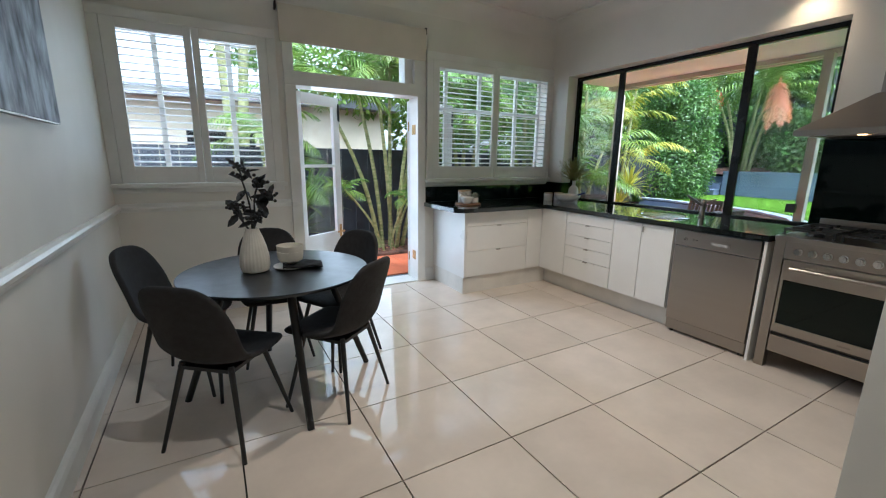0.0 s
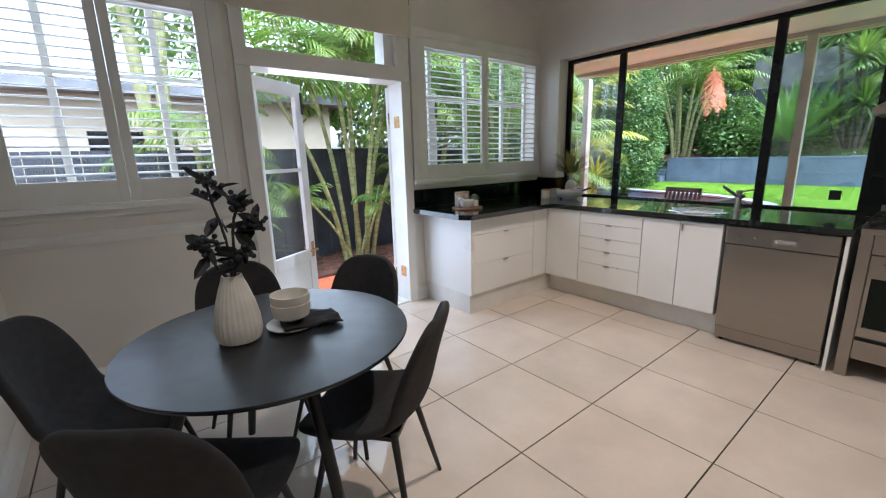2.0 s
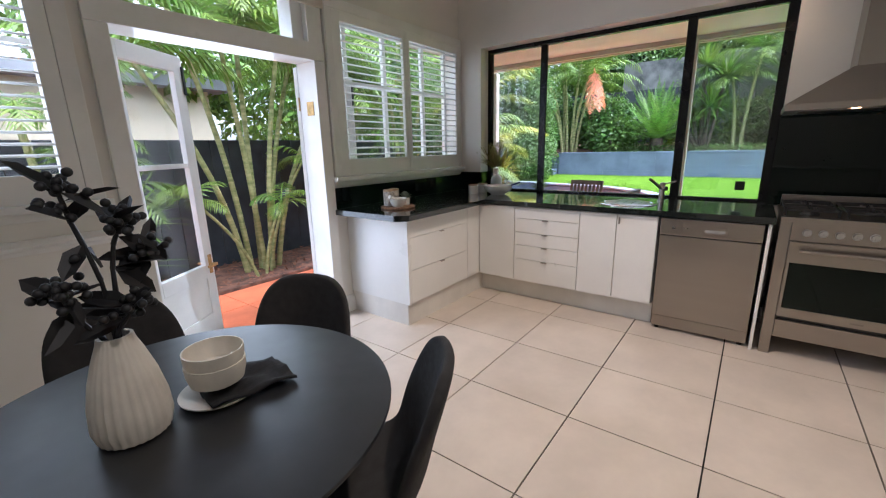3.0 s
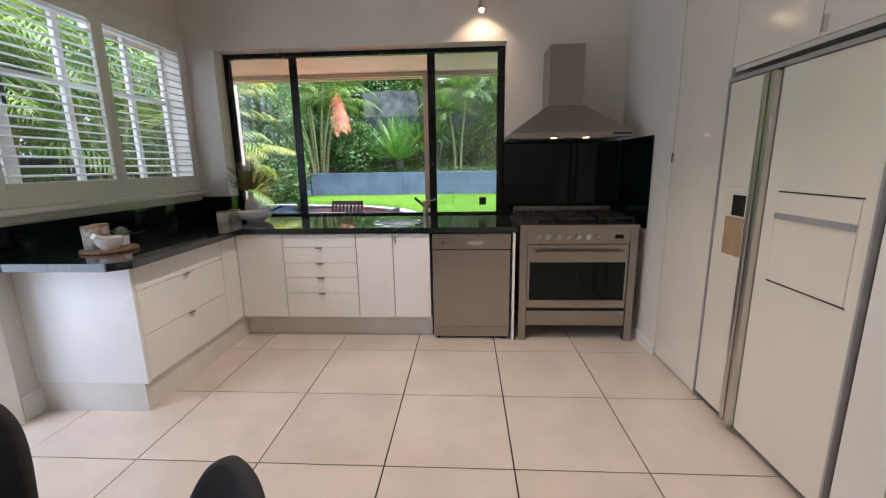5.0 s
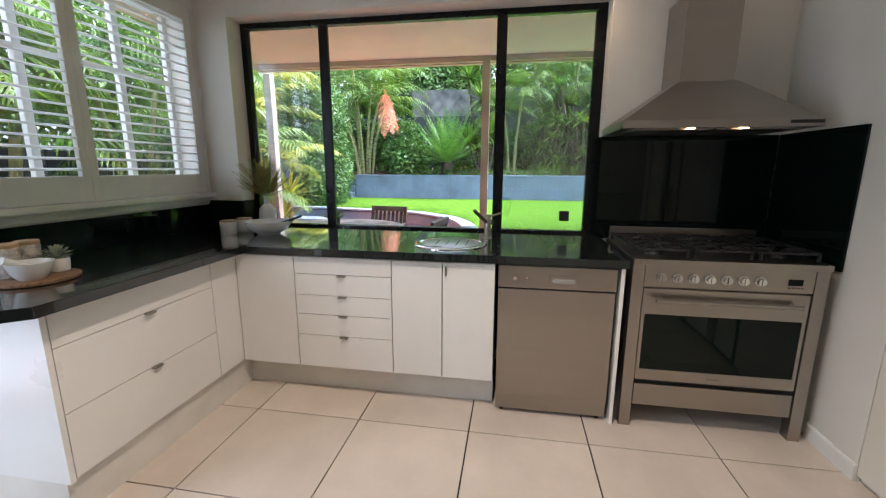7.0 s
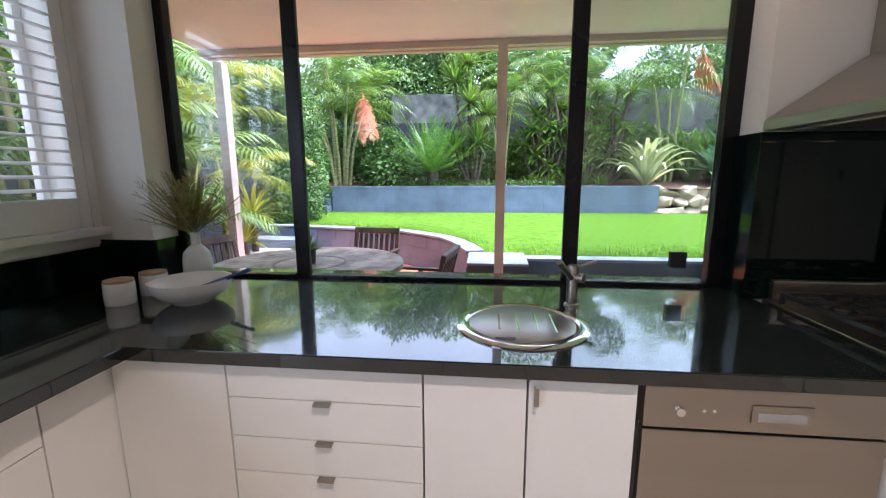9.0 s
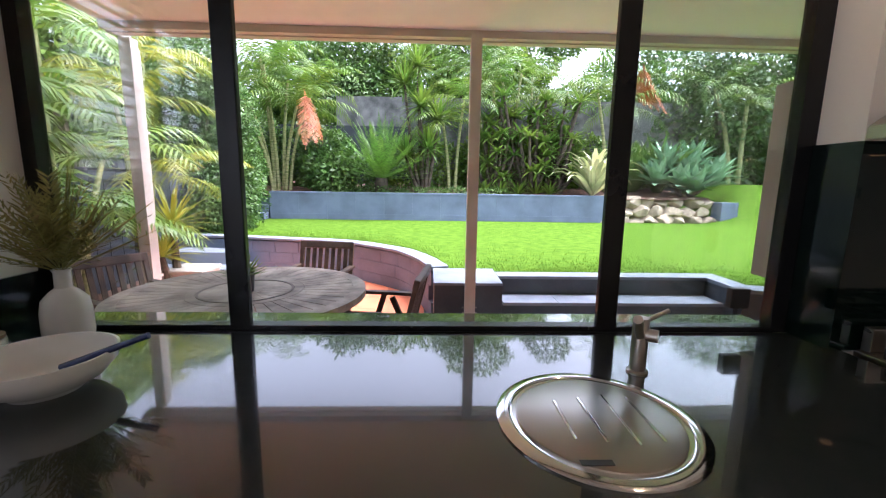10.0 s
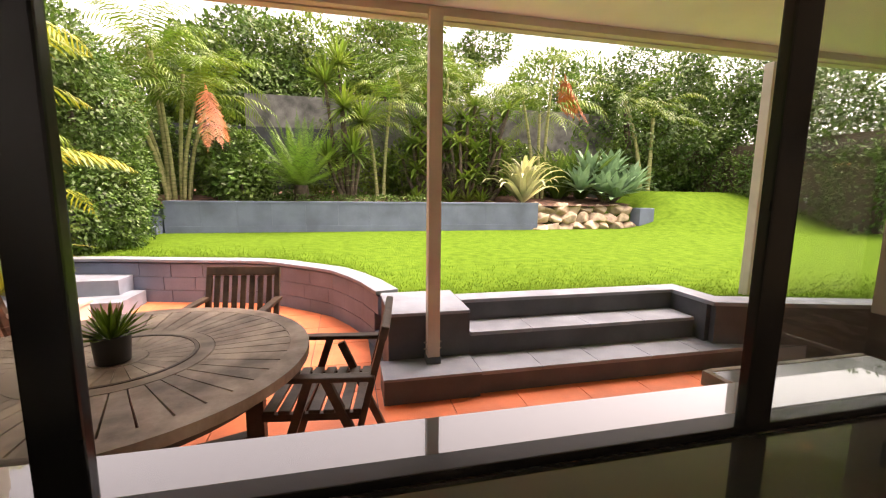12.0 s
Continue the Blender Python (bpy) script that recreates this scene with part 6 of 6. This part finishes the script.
leafy("shrub", (15.3, 2.2, BZ), [(0, 0, 0.7, 0.5, 0.8, 0.8), (0.2, -1.2, 0.9, 0.5, 0.7, 0.9), (0.2, 1.2, 0.6, 0.5, 0.7, 0.7)], 5000, 0.14, M_LEAFB, "leafy green shrub by the rear wall", "shrub", 42)

# ---- patio furniture ----
gt = thing("garden_table", (5.24, 3.70, PZ), "round weathered slatted timber garden table", "table")
TR, TH = 0.74, 0.755


def wedge(r0, r1, half, z0, z1):
    bm = bmesh.new()
    lo_ = [bm.verts.new(p) for p in ((r0, -r0 * half, z0), (r1, -r1 * half, z0), (r1, r1 * half, z0), (r0, r0 * half, z0))]
    hi_ = [bm.verts.new((v.co.x, v.co.y, z1)) for v in lo_]
    bm.faces.new(lo_[::-1])
    bm.faces.new(hi_)
    for i in range(4):
        bm.faces.new((lo_[i], lo_[(i + 1) % 4], hi_[(i + 1) % 4], hi_[i]))
    return bm


def ring(r0, r1, z0, z1, n=64):
    bm = bmesh.new()
    R = [[bm.verts.new((r * math.cos(2 * math.pi * i / n), r * math.sin(2 * math.pi * i / n), z)) for i in range(n)] for r, z in ((r0, z0), (r1, z0), (r1, z1), (r0, z1))]
    for a in range(4):
        A, B = R[a], R[(a + 1) % 4]
        for i in range(n):
            bm.faces.new((A[i], A[(i + 1) % n], B[(i + 1) % n], B[i]))
    return bm


for cnt, r0, r1 in ((44, 0.345, 0.655), (28, 0.10, 0.265)):
    d = None
    for i in range(cnt):
        if d is None:
            o = part("slat", wedge(r0, r1, math.pi / cnt - 0.006, TH - 0.025, TH), M_TEAK, gt)
            d = o.data
        else:
            o = new("slat", d)
            o.parent = gt
        o.matrix_basis = pose(0, 0, 0, 0, 0, 360 * i / cnt)
part("outer_ring", ring(0.657, TR, TH - 0.04, TH + 0.001), M_TEAK, gt)
part("inner_ring", ring(0.285, 0.342, TH - 0.03, TH + 0.001), M_TEAK, gt)
part("turntable_ring", ring(0.267, 0.281, TH - 0.03, TH + 0.003), M_DTEAK, gt)
bm = bmesh.new()
lathe(bm, [(0.098, TH - 0.02), (0.098, TH + 0.001), (0.0001, TH + 0.001)], 32)
part("centre_disc", bm, M_TEAK, gt)
part("apron", ring(0.60, 0.63, TH - 0.12, TH - 0.028), M_DTEAK, gt)
for a in (20, 110, 200, 290):
    a = radians(a)
    boxes("leg", [(0.50 * math.cos(a) - 0.04, 0.50 * math.sin(a) - 0.04, 0, 0.50 * math.cos(a) + 0.04, 0.50 * math.sin(a) + 0.04, TH - 0.03)], M_DTEAK, gt, bevel=0.004)
boxes("stretcher", [(-0.48, -0.03, 0.15, 0.48, 0.03, 0.21)], M_DTEAK, gt, at=pose(0, 0, 0, 0, 0, 20))
boxes("stretcher", [(-0.48, -0.03, 0.212, 0.48, 0.03, 0.27)], M_DTEAK, gt, at=pose(0, 0, 0, 0, 0, 110))


def garden_chair(at):
    c = thing("garden_chair", at, "dark timber folding garden armchair with slatted back", "chair", "chairs round the garden table")
    back = Matrix.Translation((0, -0.20, 0.36)) @ pose(0, 0, 0, 14, 0, 0)
    for s in (-1, 1):
        boxes("back_stile", [(s * 0.255 - 0.02, -0.015, -0.02, s * 0.255 + 0.02, 0.015, 0.44)], M_DTEAK, c, bevel=0.005, at=back)
        boxes("front_leg", [(s * 0.27 - 0.02, -0.02, 0, s * 0.27 + 0.02, 0.02, 0.63)], M_DTEAK, c, bevel=0.005, at=Matrix.Translation((0, 0.22, 0)) @ pose(0, 0, 0, 18, 0, 0))
        boxes("rear_leg", [(s * 0.235 - 0.018, -0.02, 0, s * 0.235 + 0.018, 0.02, 0.64)], M_DTEAK, c, bevel=0.005, at=Matrix.Translation((0, -0.30, 0)) @ pose(0, 0, 0, -24, 0, 0))
        boxes("arm", [(s * 0.27 - 0.028, -0.27, 0.595, s * 0.27 + 0.028, 0.24, 0.62)], M_DTEAK, c, bevel=0.008)
        boxes("seat_rail", [(s * 0.225 - 0.015, -0.22, 0.385, s * 0.225 + 0.015, 0.25, 0.42)], M_DTEAK, c, bevel=0.004)
    boxes("top_rail", [(-0.275, -0.02, 0.43, 0.275, 0.02, 0.50)], M_DTEAK, c, bevel=0.012, at=back)
    boxes("bottom_rail", [(-0.235, -0.014, 0.04, 0.235, 0.014, 0.09)], M_DTEAK, c, bevel=0.004, at=back)
    for i in range(7):
        x = -0.195 + i * 0.065
        boxes("back_slat", [(x - 0.019, -0.008, 0.09, x + 0.019, 0.008, 0.43)], M_DTEAK, c, bevel=0.003, at=back)
    for i in range(7):
        y = -0.19 + i * 0.068
        boxes("seat_slat", [(-0.24, y - 0.026, 0.42, 0.24, y + 0.026, 0.438)], M_DTEAK, c, bevel=0.004)
    return c


gc = None
for x, y, rz in ((6.50, 3.62, 82), (5.48, 2.90, -8), (5.70, 4.75, 150), (4.72, 3.72, -90)):
    m = pose(x, y, PZ, 0, 0, rz)
    gc = copy_thing(gc, m) if gc else garden_chair(m)

pp = thing("potted_plant", (5.20, 3.70, PZ + TH + 0.003), "small green plant in a black pot on the garden table", "potted plant")
bm = bmesh.new()
lathe(bm, [(0.05, 0), (0.058, 0.004), (0.066, 0.11), (0.06, 0.115), (0.055, 0.10), (0.001, 0.098)], 32)
part("pot", bm, M_BLACK, pp, smooth=True)
vs, fs = [], []
rng = random.Random(4)
for k in range(90):
    a, t = rng.uniform(0, 6.28), rng.uniform(0.1, 1.35)
    d = Vector((math.cos(a) * math.sin(t), math.sin(a) * math.sin(t), math.cos(t)))
    leaf_quad(vs, fs, Vector((d.x * 0.02, d.y * 0.02, 0.095)), d, Vector((0, 0, 1)), rng.uniform(0.09, 0.17), 0.016, 0.2)
mesh_np("leaves", vs, fs, M_PALM, pp)
pb = thing("planter_box", (7.7, 5.45, PZ), "pale square planter with a yellowing plant", "planter")
boxes("box", [(-0.22, -0.22, 0, 0.22, 0.22, 0.34), (-0.24, -0.24, 0.34, 0.24, 0.24, 0.38)], M_POST, pb, bevel=0.01)
tagged(boxes("wall_box", [(4.121, 1.13, 1.07, 4.25, 1.262, 1.79)], M_POST, bevel=0.006), "cream painted box on the outside wall", "box")
sd = thing("side_table", (4.42, 1.05, PZ), "low dark-topped outdoor side table with a timber edge", "table")
boxes("top", [(-0.16, -0.4, 0.765, 0.16, 0.40, 0.785)], mat("dark_green_glass", (0.012, 0.022, 0.018), 0.12, vary=0.1, bump=0, spec=0.4), sd)
boxes("edge", [(-0.18, 0.40, 0.73, 0.18, 0.425, 0.787), (0.16, -0.4, 0.73, 0.185, 0.40, 0.787)], M_TEAK, sd, bevel=0.003)
for sx in (-0.14, 0.14):
    for sy in (-0.37, 0.37):
        boxes("leg", [(sx - 0.02, sy - 0.02, 0, sx + 0.02, sy + 0.02, 0.765)], M_TEAK, sd, bevel=0.003)

# ---- floor tiles and paving ----
bm = bmesh.new()
bx(bm, 0.0035, 0.0035, -0.012, 0.5985, 0.5985, 0.0, bevel=0.0008)
tile = part("tile", bm, M_TILE, slab)
k = 0
for i in range(-5, 4):
    for j in range(-4, 6):
        x0, y0 = 1.815 + 0.602 * i, 0.808 + 0.602 * j
        if y0 > YN - 0.02 or x0 > XE - 0.02:
            continue
        o = tile if k == 0 else new("tile", tile.data)
        sx, sy = min(0.6, XE + 0.1 - x0) / 0.6, min(0.6, YN + 0.05 - y0) / 0.6
        o.matrix_basis = Matrix.LocRotScale((x0, y0, 0), None, (sx, sy, 1))
        o.parent = slab
        k += 1
patio = bpy.data.objects["patio_slab"]
bm = bmesh.new()
bx(bm, 0.003, 0.003, -0.012, 0.497, 0.497, 0.0, bevel=0.002)
pv = part("paver", bm, M_TERRA, patio)
k = 0
for i in range(-12, 11):
    for j in range(-6, 15):
        x0, y0 = 4.25 + 0.5 * i, -1.4 + 0.5 * j
        if x0 < 4.12 and y0 < 4.28:
            continue
        if y0 > 5.4 or x0 > 9.3 or (x0 > float(np.interp(y0 + 0.25, EY, EX)) + 0.05):
            continue
        o = pv if k == 0 else new("paver", pv.data)
        o.matrix_basis = Matrix.Translation((x0, y0, PZ))
        o.parent = patio
        k += 1
